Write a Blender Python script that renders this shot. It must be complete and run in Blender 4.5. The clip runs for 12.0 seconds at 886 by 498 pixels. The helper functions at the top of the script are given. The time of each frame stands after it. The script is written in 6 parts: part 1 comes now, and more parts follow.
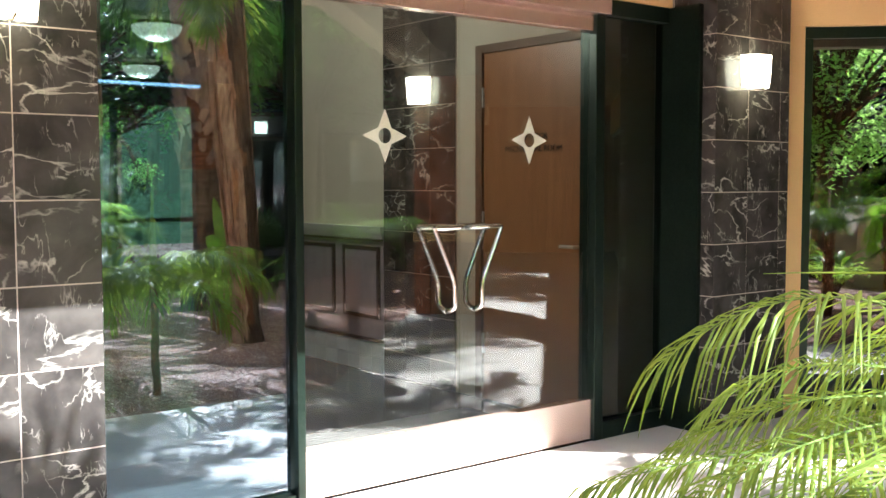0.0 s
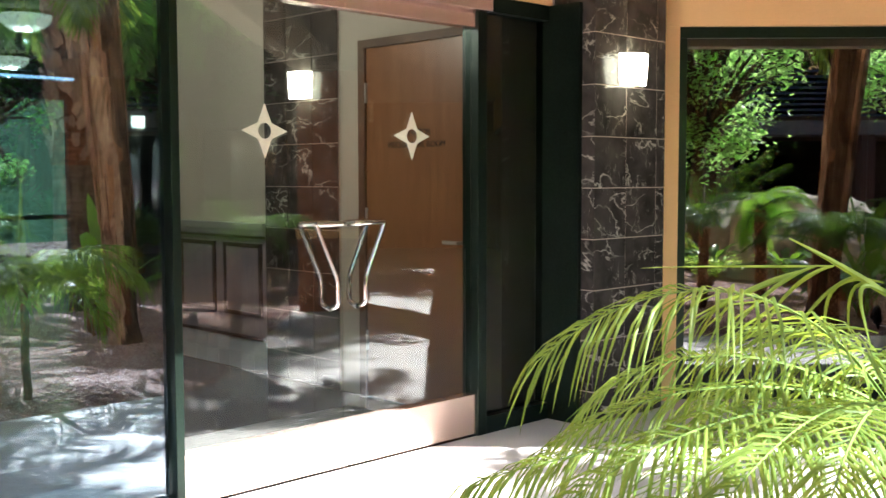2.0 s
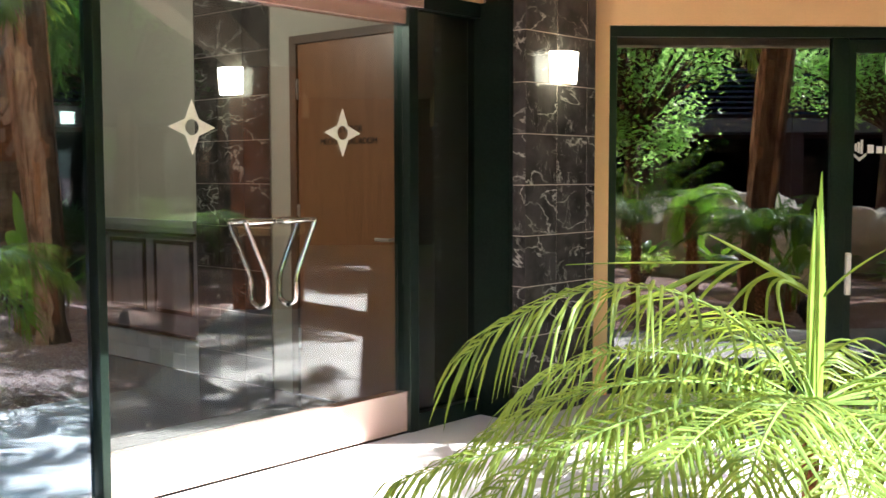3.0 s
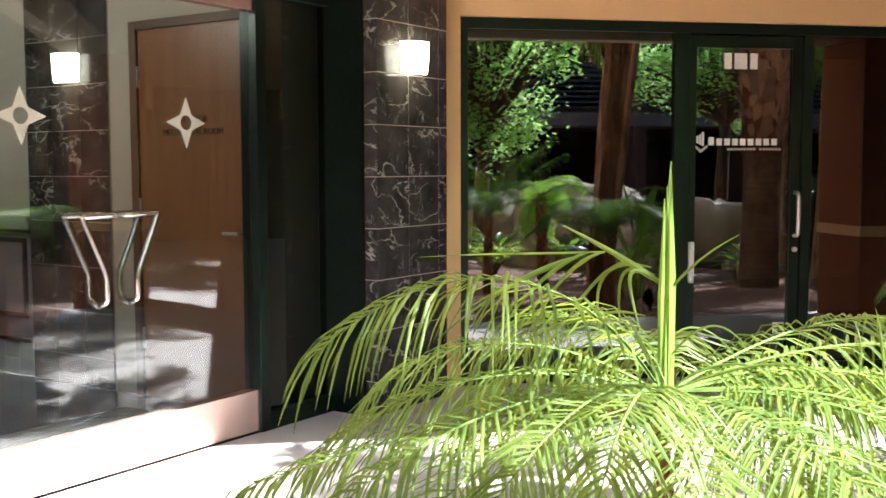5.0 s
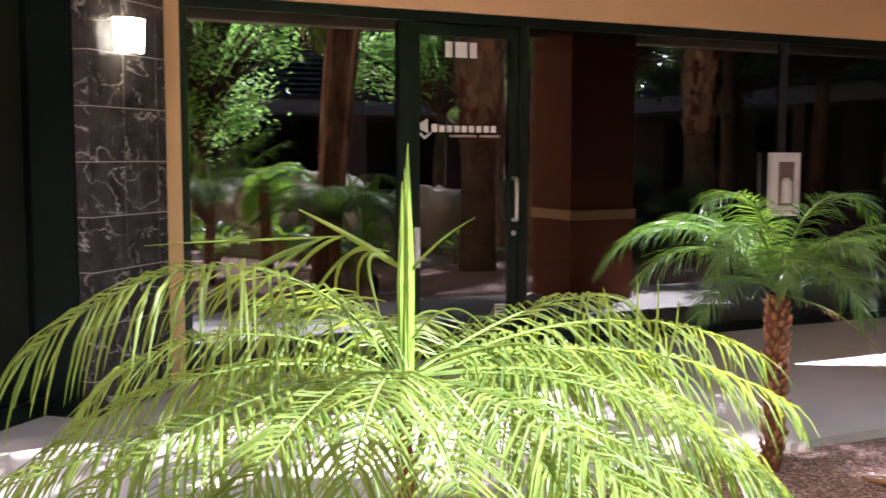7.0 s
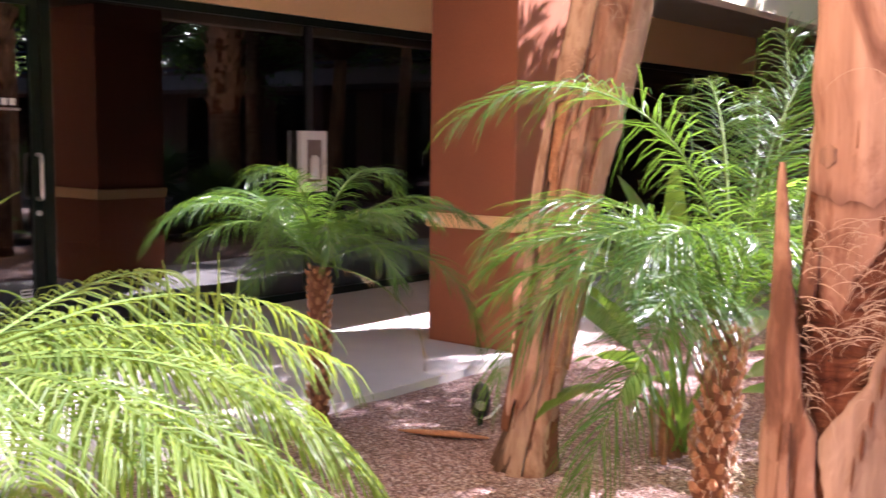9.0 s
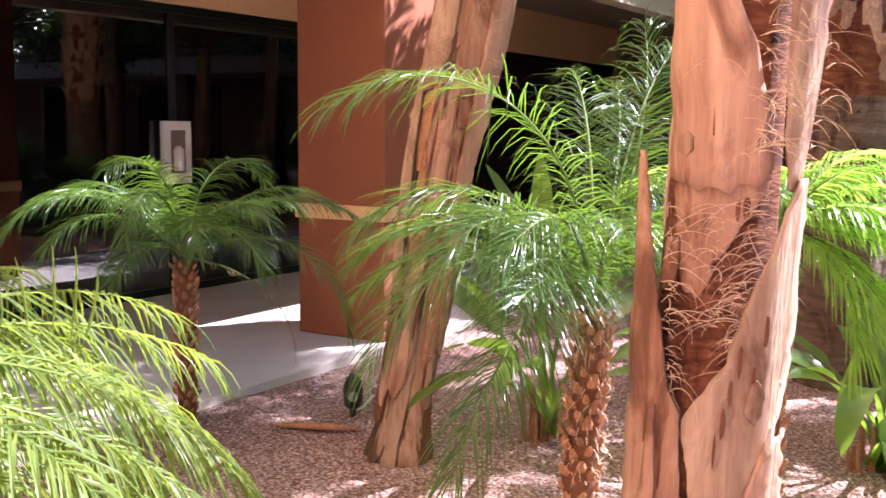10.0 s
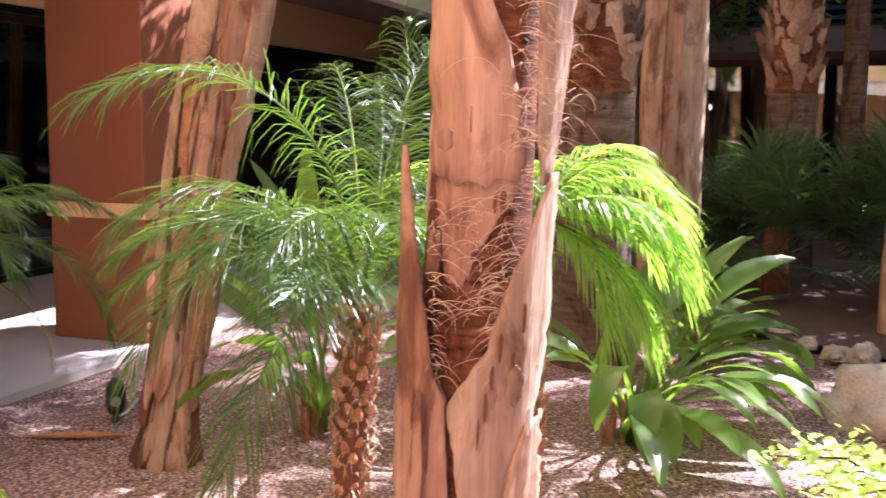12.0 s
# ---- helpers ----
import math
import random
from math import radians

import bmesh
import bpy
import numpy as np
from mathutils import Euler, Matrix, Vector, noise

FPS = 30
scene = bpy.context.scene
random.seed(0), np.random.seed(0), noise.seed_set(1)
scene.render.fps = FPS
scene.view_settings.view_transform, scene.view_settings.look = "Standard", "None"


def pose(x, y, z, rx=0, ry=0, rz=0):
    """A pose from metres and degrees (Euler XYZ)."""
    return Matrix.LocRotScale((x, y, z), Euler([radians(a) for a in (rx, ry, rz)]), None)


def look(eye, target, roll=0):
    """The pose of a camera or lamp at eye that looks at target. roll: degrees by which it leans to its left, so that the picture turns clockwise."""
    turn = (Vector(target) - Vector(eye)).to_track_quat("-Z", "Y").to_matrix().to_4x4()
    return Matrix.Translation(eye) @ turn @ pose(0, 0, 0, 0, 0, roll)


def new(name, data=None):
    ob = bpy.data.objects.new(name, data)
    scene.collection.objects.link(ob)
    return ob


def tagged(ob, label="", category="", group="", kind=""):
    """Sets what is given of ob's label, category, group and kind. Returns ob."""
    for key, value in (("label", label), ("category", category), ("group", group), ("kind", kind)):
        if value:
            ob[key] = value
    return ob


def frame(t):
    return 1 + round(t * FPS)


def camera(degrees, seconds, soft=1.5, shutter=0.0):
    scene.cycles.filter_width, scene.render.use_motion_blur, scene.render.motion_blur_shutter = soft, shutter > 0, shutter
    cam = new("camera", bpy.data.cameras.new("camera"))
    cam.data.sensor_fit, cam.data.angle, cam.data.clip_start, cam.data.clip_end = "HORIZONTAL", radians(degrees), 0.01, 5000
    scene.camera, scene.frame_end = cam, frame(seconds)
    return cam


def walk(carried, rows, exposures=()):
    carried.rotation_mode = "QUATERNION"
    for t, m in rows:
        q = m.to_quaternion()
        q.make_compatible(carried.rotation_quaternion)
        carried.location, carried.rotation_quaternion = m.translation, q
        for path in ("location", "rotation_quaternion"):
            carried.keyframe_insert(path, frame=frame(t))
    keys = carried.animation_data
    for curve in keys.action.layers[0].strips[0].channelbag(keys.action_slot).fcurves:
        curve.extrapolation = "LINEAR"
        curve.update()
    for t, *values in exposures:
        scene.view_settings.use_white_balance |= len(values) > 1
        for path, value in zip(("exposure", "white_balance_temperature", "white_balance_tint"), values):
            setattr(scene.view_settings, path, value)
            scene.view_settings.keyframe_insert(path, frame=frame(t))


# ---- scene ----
cam = camera(45.8, 12.0, soft=1.5, shutter=0.4)
ROWS = [
    (0, -4.527, -3.424, 1.340, -38.40, -3.66, 0.09),
    (0.5, -4.516, -3.414, 1.342, -38.96, -3.71, 0.11),
    (1, -4.513, -3.408, 1.340, -40.67, -3.73, 0.11),
    (1.5, -4.507, -3.421, 1.343, -42.57, -3.84, -0.01),
    (2, -4.497, -3.408, 1.340, -44.65, -3.89, 0.10),
    (2.5, -4.482, -3.441, 1.350, -46.11, -4.06, 0.06),
    (3, -4.472, -3.433, 1.342, -48.00, -4.08, 0.08),
    (5, -4.398, -3.380, 1.334, -56.03, -4.47, 0.15),
    (5.5, -4.376, -3.370, 1.331, -58.54, -4.62, 0.23),
    (6, -4.351, -3.357, 1.326, -62.18, -4.78, 0.26),
    (6.5, -4.316, -3.337, 1.322, -66.50, -4.99, 0.04),
    (8.5, -4.399, -3.199, 1.300, -89.57, -5.65, -0.24),
    (9, -4.354, -3.212, 1.296, -96.86, -6.04, -0.64),
    (9.5, -4.352, -3.212, 1.298, -101.04, -6.32, -0.58),
    (10, -4.338, -3.221, 1.295, -103.94, -6.53, -0.43),
    (10.5, -4.345, -3.218, 1.298, -106.78, -6.72, -0.36),
    (11, -4.350, -3.208, 1.299, -110.01, -6.82, -0.44),
    (11.5, -4.348, -3.208, 1.295, -112.96, -6.73, -0.46),
    (12, -4.359, -3.217, 1.300, -116.64, -6.76, -0.54),
]
walk(cam, [(t, pose(x, y, z, 90 + pitch, roll, yaw)) for t, x, y, z, yaw, pitch, roll in ROWS], exposures=[(0.0, 3.12, 5850, 6), (3.0, 3.05, 5850, 8), (6.5, 2.80, 5750, 18), (8.5, 2.64, 5800, 30), (10.0, 2.52, 5850, 30), (12.0, 2.34, 5850, 30)])

# ---- light ----
SUN_AZ, SUN_EL = radians(171), radians(46)      # azimuth clockwise from +y
to_sun = Vector((math.sin(SUN_AZ) * math.cos(SUN_EL), math.cos(SUN_AZ) * math.cos(SUN_EL), math.sin(SUN_EL)))
world = bpy.data.worlds.new("sky")
scene.world = world
world.use_nodes = True
wn = world.node_tree.nodes
sky = wn.new("ShaderNodeTexSky")
sky.sky_type = "NISHITA"
sky.sun_disc = False
sky.sun_elevation, sky.sun_rotation = SUN_EL, SUN_AZ
world.node_tree.links.new(sky.outputs[0], wn["Background"].inputs[0])
wn["Background"].inputs[1].default_value = 0.062
sun = new("sun", bpy.data.lights.new("sun", "SUN"))
sun.data.energy, sun.data.angle, sun.data.color = 5.0, radians(0.53), (1.0, 0.96, 0.90)
sun.matrix_world = look(to_sun * 30, (0, 0, 0))


# ---- materials ----
def material(name, rough=0.6, metal=0.0, spec=0.5):
    m = bpy.data.materials.new(name)
    m.use_nodes = True
    b = m.node_tree.nodes["Principled BSDF"]
    b.inputs["Roughness"].default_value, b.inputs["Metallic"].default_value = rough, metal
    b.inputs["Specular IOR Level"].default_value = spec
    return m, m.node_tree.nodes, m.node_tree.links, b


def noise_node(n, l, scale, detail=4, rough=0.55, coord="Object", stretch=None, distort=0.0):
    tc = n.new("ShaderNodeTexCoord")
    t = n.new("ShaderNodeTexNoise")
    t.inputs["Scale"].default_value, t.inputs["Detail"].default_value = scale, detail
    t.inputs["Roughness"].default_value, t.inputs["Distortion"].default_value = rough, distort
    if stretch:
        mp = n.new("ShaderNodeMapping")
        mp.inputs["Scale"].default_value = stretch
        l.new(tc.outputs[coord], mp.inputs[0])
        l.new(mp.outputs[0], t.inputs["Vector"])
    else:
        l.new(tc.outputs[coord], t.inputs["Vector"])
    return t.outputs["Fac"]


def ramp(n, l, fac, *stops):
    r = n.new("ShaderNodeValToRGB")
    els = r.color_ramp.elements
    while len(els) < len(stops):
        els.new(0.5)
    for e, (p, c) in zip(els, stops):
        e.position, e.color = p, (*c, 1)
    l.new(fac, r.inputs[0])
    return r.outputs[0]


def mixed(n, l, a, b, fac, mode="MIX"):
    x = n.new("ShaderNodeMix")
    x.data_type, x.blend_type = "RGBA", mode
    for sock, val in ((x.inputs[0], fac), (x.inputs[6], a), (x.inputs[7], b)):
        if isinstance(val, (int, float)):
            sock.default_value = val
        elif isinstance(val, tuple):
            sock.default_value = (*val, 1)
        else:
            l.new(val, sock)
    return x.outputs[2]


def bump(n, l, b, height, strength=0.3, dist=0.01):
    k = n.new("ShaderNodeBump")
    k.inputs["Strength"].default_value, k.inputs["Distance"].default_value = strength, dist
    l.new(height, k.inputs["Height"])
    l.new(k.outputs[0], b.inputs["Normal"])


def rand_of(n):
    return n.new("ShaderNodeObjectInfo").outputs["Random"]


def speckled(name, dark, light, scale=6, fine=90, rough=0.8, strength=0.25, dist=0.004, metal=0.0, stretch=None, spec=0.4, vary=0.0):
    m, n, l, b = material(name, rough, metal, spec)
    big = noise_node(n, l, scale, 5, stretch=stretch)
    small = noise_node(n, l, fine, 3, stretch=stretch)
    c = mixed(n, l, ramp(n, l, big, (0.3, dark), (0.7, light)), ramp(n, l, small, (0.3, tuple(x * 0.8 for x in dark)), (0.7, tuple(min(1, x * 1.12) for x in light))), 0.4)
    if vary:
        hs = n.new("ShaderNodeHueSaturation")
        mr = n.new("ShaderNodeMapRange")
        mr.inputs["To Min"].default_value, mr.inputs["To Max"].default_value = 1 - vary, 1 + vary
        l.new(rand_of(n), mr.inputs[0])
        l.new(mr.outputs[0], hs.inputs["Value"])
        l.new(c, hs.inputs["Color"])
        c = hs.outputs[0]
    l.new(c, b.inputs["Base Color"])
    bump(n, l, b, small, strength, dist)
    return m


def marble_material():
    m, n, l, b = material("black_marble", 0.16, 0, 0.3)
    # shift the pattern from tile to tile
    tc = n.new("ShaderNodeTexCoord")
    sc = n.new("ShaderNodeVectorMath")
    sc.operation = "SCALE"
    cmb = n.new("ShaderNodeCombineXYZ")
    r = rand_of(n)
    for i in range(3):
        l.new(r, cmb.inputs[i])
    l.new(cmb.outputs[0], sc.inputs[0])
    sc.inputs["Scale"].default_value = 37.0
    ad = n.new("ShaderNodeVectorMath")
    l.new(tc.outputs["Object"], ad.inputs[0])
    l.new(sc.outputs[0], ad.inputs[1])
    def field(scale, detail, distort, stretch=None):
        t = n.new("ShaderNodeTexNoise")
        t.inputs["Scale"].default_value, t.inputs["Detail"].default_value, t.inputs["Distortion"].default_value = scale, detail, distort
        if stretch:
            mp = n.new("ShaderNodeMapping")
            mp.inputs["Rotation"].default_value, mp.inputs["Scale"].default_value = stretch
            l.new(ad.outputs[0], mp.inputs[0])
            l.new(mp.outputs[0], t.inputs["Vector"])
        else:
            l.new(ad.outputs[0], t.inputs["Vector"])
        return t

    warp = field(6.0, 6, 0.3)
    v = field(3.0, 6, 0.5, ((0, radians(52), 0), (0.9, 1.0, 1.7)))
    veins = ramp(n, l, v.outputs["Fac"], (0.487, (0, 0, 0)), (0.498, (0.9, 0.9, 0.9)), (0.502, (0.9, 0.9, 0.9)), (0.513, (0, 0, 0)))
    v2 = field(8.0, 6, 0.4, ((0, radians(-34), 0), (2.4, 1.0, 0.9)))
    fine = ramp(n, l, v2.outputs["Fac"], (0.482, (0, 0, 0)), (0.5, (0.6, 0.6, 0.6)), (0.518, (0, 0, 0)))
    gate = ramp(n, l, field(4.0, 3, 0.0).outputs["Fac"], (0.46, (0, 0, 0)), (0.60, (1, 1, 1)))
    gate2 = ramp(n, l, field(9.0, 3, 0.0).outputs["Fac"], (0.50, (0, 0, 0)), (0.62, (1, 1, 1)))
    vv = mixed(n, l, veins, gate, 1.0, "MULTIPLY")
    ff = mixed(n, l, fine, gate2, 1.0, "MULTIPLY")
    tot = mixed(n, l, vv, ff, 0.8, "ADD")
    base = ramp(n, l, warp.outputs["Fac"], (0.3, (0.020, 0.018, 0.017)), (0.75, (0.080, 0.071, 0.065)))
    l.new(mixed(n, l, base, (0.42, 0.39, 0.35), tot), b.inputs["Base Color"])
    return m


def gravel_material():
    m, n, l, b = material("gravel", 0.9, 0, 0.25)
    tc = n.new("ShaderNodeTexCoord")
    v = n.new("ShaderNodeTexVoronoi")
    v.inputs["Scale"].default_value = 75
    l.new(tc.outputs["Object"], v.inputs["Vector"])
    hue = n.new("ShaderNodeSeparateColor")
    l.new(v.outputs["Color"], hue.inputs[0])
    stones = ramp(n, l, hue.outputs[0], (0.0, (0.27, 0.155, 0.13)), (0.45, (0.46, 0.30, 0.265)), (0.8, (0.57, 0.41, 0.37)), (1.0, (0.66, 0.55, 0.52)))
    gap = ramp(n, l, v.outputs["Distance"], (0.35, (1, 1, 1)), (0.75, (0.35, 0.3, 0.28)))
    c = mixed(n, l, stones, gap, 1.0, "MULTIPLY")
    c = mixed(n, l, c, ramp(n, l, noise_node(n, l, 1.6, 5), (0.35, (0.72, 0.68, 0.66)), (0.65, (1, 1, 1))), 1.0, "MULTIPLY")
    l.new(c, b.inputs["Base Color"])
    inv = n.new("ShaderNodeMath")
    inv.operation = "SUBTRACT"
    inv.inputs[0].default_value = 1.0
    l.new(v.outputs["Distance"], inv.inputs[1])
    bump(n, l, b, inv.outputs[0], 0.9, 0.008)
    return m


def leaf_material(name, dark, light, glow, rough=0.38, trans=0.4, spec=0.5):
    m, n, l, b = material(name, rough, 0, spec)
    geo = n.new("ShaderNodeNewGeometry")
    c = ramp(n, l, geo.outputs["Random Per Island"], (0.0, dark), (0.6, light), (1.0, tuple(min(1, x * 1.25) for x in light)))
    c = mixed(n, l, c, ramp(n, l, noise_node(n, l, 7, 3), (0.3, (0.72, 0.78, 0.6)), (0.7, (1, 1, 1))), 0.7, "MULTIPLY")
    l.new(c, b.inputs["Base Color"])
    t = n.new("ShaderNodeBsdfTranslucent")
    t.inputs["Color"].default_value = (*glow, 1)
    mx = n.new("ShaderNodeMixShader")
    mx.inputs[0].default_value = trans
    l.new(b.outputs[0], mx.inputs[1])
    l.new(t.outputs[0], mx.inputs[2])
    l.new(mx.outputs[0], n["Material Output"].inputs["Surface"])
    return m


def glass_material(name, tint, gain, sheen=(0.95, 0.97, 0.97)):
    """A pane: what passes is tinted, what reflects follows the angle."""
    m = bpy.data.materials.new(name)
    m.use_nodes = True
    n, l = m.node_tree.nodes, m.node_tree.links
    n.remove(n["Principled BSDF"])
    tr = n.new("ShaderNodeBsdfTransparent")
    tr.inputs["Color"].default_value = (*tint, 1)
    gl = n.new("ShaderNodeBsdfGlossy")
    gl.inputs["Roughness"].default_value = 0.0
    gl.inputs["Color"].default_value = (*sheen, 1)
    lw = n.new("ShaderNodeLayerWeight")
    lw.inputs["Blend"].default_value = 0.5
    pw = n.new("ShaderNodeMath")
    pw.operation = "POWER"
    pw.inputs[1].default_value = 5.0
    l.new(lw.outputs["Facing"], pw.inputs[0])
    sch = n.new("ShaderNodeMath")
    sch.operation = "MULTIPLY_ADD"
    sch.inputs[1].default_value, sch.inputs[2].default_value = 0.8, gain
    l.new(pw.outputs[0], sch.inputs[0])
    mul = n.new("ShaderNodeMath")
    mul.operation, mul.use_clamp = "MULTIPLY", True
    mul.inputs[1].default_value = 1.0
    l.new(sch.outputs[0], mul.inputs[0])
    mx = n.new("ShaderNodeMixShader")
    l.new(mul.outputs[0], mx.inputs[0])
    l.new(tr.outputs[0], mx.inputs[1])
    l.new(gl.outputs[0], mx.inputs[2])
    l.new(mx.outputs[0], n["Material Output"].inputs["Surface"])
    return m


def lamp_material(name, color, power):
    m, n, l, b = material(name, 0.35)
    b.inputs["Base Color"].default_value = (0.85, 0.82, 0.72, 1)
    b.inputs["Emission Color"].default_value = (*color, 1)
    b.inputs["Emission Strength"].default_value = power
    return m


def bark_material(name, dark, mid, light, stretch=(1, 1, 0.09), scale=16):
    m, n, l, b = material(name, 0.85, 0, 0.2)
    streak = noise_node(n, l, scale, 6, 0.6, stretch=stretch, distort=0.4)
    fine = noise_node(n, l, scale * 6, 4, 0.6, stretch=stretch)
    patch = noise_node(n, l, 3.5, 4)
    c = ramp(n, l, streak, (0.3, dark), (0.5, mid), (0.7, light))
    c = mixed(n, l, c, ramp(n, l, fine, (0.3, (0.62, 0.55, 0.50)), (0.6, (1, 1, 1))), 0.5, "MULTIPLY")
    c = mixed(n, l, c, ramp(n, l, patch, (0.35, (0.72, 0.64, 0.6)), (0.6, (1.0, 1.0, 1.0))), 0.8, "MULTIPLY")
    c = mixed(n, l, c, ramp(n, l, noise_node(n, l, 6.0, 6, 0.65, stretch=(1, 1, 0.45), distort=0.7), (0.36, (0.34, 0.26, 0.24)), (0.44, (0.68, 0.60, 0.57)), (0.50, (1, 1, 1)), (0.58, (1.0, 1.0, 1.0)), (0.66, (1.3, 1.36, 1.38))), 0.9, "MULTIPLY")
    crack = noise_node(n, l, scale * 2.2, 3, 0.5, stretch=(stretch[0], stretch[1], stretch[2] * 0.6), distort=0.6)
    gate = noise_node(n, l, 5.0, 3)
    ck = mixed(n, l, ramp(n, l, crack, (0.30, (1, 1, 1)), (0.36, (0, 0, 0))), ramp(n, l, gate, (0.45, (0, 0, 0)), (0.55, (1, 1, 1))), 1.0, "MULTIPLY")
    c = mixed(n, l, c, tuple(x * 0.35 for x in dark), ck)
    l.new(c, b.inputs["Base Color"])
    bump(n, l, b, mixed(n, l, streak, fine, 0.4), 0.9, 0.016)
    return m


def wood_material(name, dark, light):
    m, n, l, b = material(name, 0.35, 0, 0.5)
    g = noise_node(n, l, 9, 6, 0.6, stretch=(3, 3, 0.25), distort=0.8)
    l.new(ramp(n, l, g, (0.3, dark), (0.7, light)), b.inputs["Base Color"])
    return m


MARBLE = marble_material()
GROUT = speckled("grout", (0.34, 0.28, 0.24), (0.46, 0.38, 0.33), 20, 200)
GRAVEL = gravel_material()
STONE_BIT = speckled("gravel_stone", (0.20, 0.135, 0.12), (0.40, 0.315, 0.295), 9, 60, vary=0.3)
PAVING = speckled("concrete_paving", (0.51, 0.46, 0.43), (0.65, 0.59, 0.55), 2.2, 160, 0.75, 0.2, 0.002)
TAN = speckled("tan_stucco", (0.78, 0.48, 0.22), (0.84, 0.54, 0.265), 1.4, 220, 0.9, 0.35, 0.002)
CREAM = speckled("cream_stucco", (0.66, 0.55, 0.40), (0.76, 0.65, 0.50), 1.6, 220, 0.9, 0.3, 0.002)
RED = speckled("terracotta_stucco", (0.265, 0.088, 0.041), (0.325, 0.113, 0.055), 1.3, 240, 0.9, 0.4, 0.002)
SOFFIT = speckled("soffit_paint", (0.30, 0.23, 0.17), (0.37, 0.29, 0.21), 1.2, 150, 0.9)
FRAME = speckled("green_black_anodised_metal", (0.010, 0.018, 0.013), (0.018, 0.03, 0.022), 3, 80, 0.3, 0.05, 0.001, metal=0.6)
COPPER = speckled("copper_cladding", (0.78, 0.55, 0.47), (0.86, 0.65, 0.56), 2.5, 60, 0.26, 0.06, 0.001, metal=0.8, stretch=(0.3, 1, 4))
CHROME = speckled("polished_steel", (0.70, 0.66, 0.62), (0.78, 0.74, 0.70), 8, 50, 0.12, 0.02, 0.001, metal=1.0)
PULL = speckled("satin_nickel", (0.62, 0.58, 0.54), (0.70, 0.66, 0.62), 8, 60, 0.35, 0.02, 0.001, metal=0.7)
GLASS_DOOR = glass_material("lobby_glass", (0.84, 0.87, 0.86), 0.085)
# blue gloss colour tints reflections like sky-blue shade on the walkway
GLASS_SIDE = glass_material("tinted_lobby_glass", (0.36, 0.44, 0.47), 0.25, (0.72, 0.86, 1.0))
GLASS_DARK = glass_material("tinted_storefront_glass", (0.26, 0.28, 0.30), 0.13)
GLASS_BLACK = glass_material("opaque_spandrel_glass", (0.55, 0.60, 0.57), 0.09)
ETCH = speckled("etched_white_film", (0.62, 0.60, 0.50), (0.70, 0.68, 0.58), 12, 120, 0.6)
WHITE_FILM = speckled("white_vinyl", (0.78, 0.76, 0.72), (0.84, 0.82, 0.78), 10, 100, 0.5)
PINK_FILM = speckled("grey_vinyl", (0.45, 0.38, 0.36), (0.52, 0.45, 0.42), 10, 100, 0.5)
INK = speckled("dark_lettering", (0.02, 0.014, 0.01), (0.03, 0.02, 0.015), 10, 100, 0.6)
WALLPAINT = speckled("beige_wall_paint", (0.50, 0.45, 0.37), (0.56, 0.51, 0.42), 1.2, 90, 0.8, 0.1, 0.001)
# lavender-grey base colour carries light reflected by the dark wood
WAINSCOT = wood_material("lit_wainscot_wood", (0.22, 0.19, 0.22), (0.30, 0.265, 0.30))
MOULDING = wood_material("dark_moulding_wood", (0.03, 0.016, 0.013), (0.05, 0.03, 0.025))
DOORWOOD = wood_material("cherry_veneer", (0.25, 0.105, 0.04), (0.33, 0.15, 0.062))
DOORFRAME = speckled("dark_door_frame", (0.10, 0.055, 0.03), (0.14, 0.08, 0.045), 4, 60, 0.5)
TILEFLOOR = speckled("lobby_stone_floor", (0.055, 0.055, 0.06), (0.09, 0.09, 0.095), 2.2, 60, 0.15, 0.03, 0.001)
# pale blue tile colour stands in for the sky shining on the glaze
BASETILE = speckled("base_tile", (0.56, 0.63, 0.74), (0.68, 0.74, 0.82), 8, 60, 0.12, 0.03, 0.001, vary=0.15)
# plaster colour lowered to carry the dimness under the lobby ceiling
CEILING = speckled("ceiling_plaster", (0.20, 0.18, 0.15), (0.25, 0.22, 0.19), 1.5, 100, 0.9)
CARPET = speckled("dark_carpet", (0.03, 0.028, 0.03), (0.05, 0.045, 0.045), 6, 200, 0.95)
# dark wall colour holds the dimness of the unlit rooms
DARKWALL = speckled("shade_dark_wall", (0.10, 0.085, 0.075), (0.14, 0.12, 0.10), 1.5, 80, 0.9)
GRILLE = speckled("mat_aluminium", (0.30, 0.31, 0.32), (0.40, 0.41, 0.42), 20, 100, 0.4, metal=0.7)
SCONCE = lamp_material("lit_opal_glass", (1.0, 0.93, 0.70), 1.3)
BOWL = lamp_material("lit_alabaster_bowl", (1.0, 0.90, 0.58), 0.38)
BLUEGLOW = lamp_material("glowing_blue_strip", (0.55, 0.75, 1.0), 0.9)
BRASS = speckled("bronze_fitting", (0.16, 0.11, 0.07), (0.22, 0.16, 0.10), 12, 90, 0.4, metal=0.8)
ENAMEL = speckled("white_enamel", (0.70, 0.66, 0.62), (0.76, 0.72, 0.68), 5, 120, 0.4, 0.05, 0.001)
CABINET_IN = speckled("cabinet_inside", (0.16, 0.11, 0.09), (0.22, 0.16, 0.13), 5, 80, 0.6)
BLACKPLASTIC = speckled("black_plastic", (0.012, 0.012, 0.013), (0.022, 0.022, 0.024), 12, 120, 0.35)
PALMLEAF = leaf_material("date_palm_leaf", (0.058, 0.103, 0.024), (0.145, 0.200, 0.045), (0.32, 0.43, 0.045), 0.42, 0.42, 0.22)
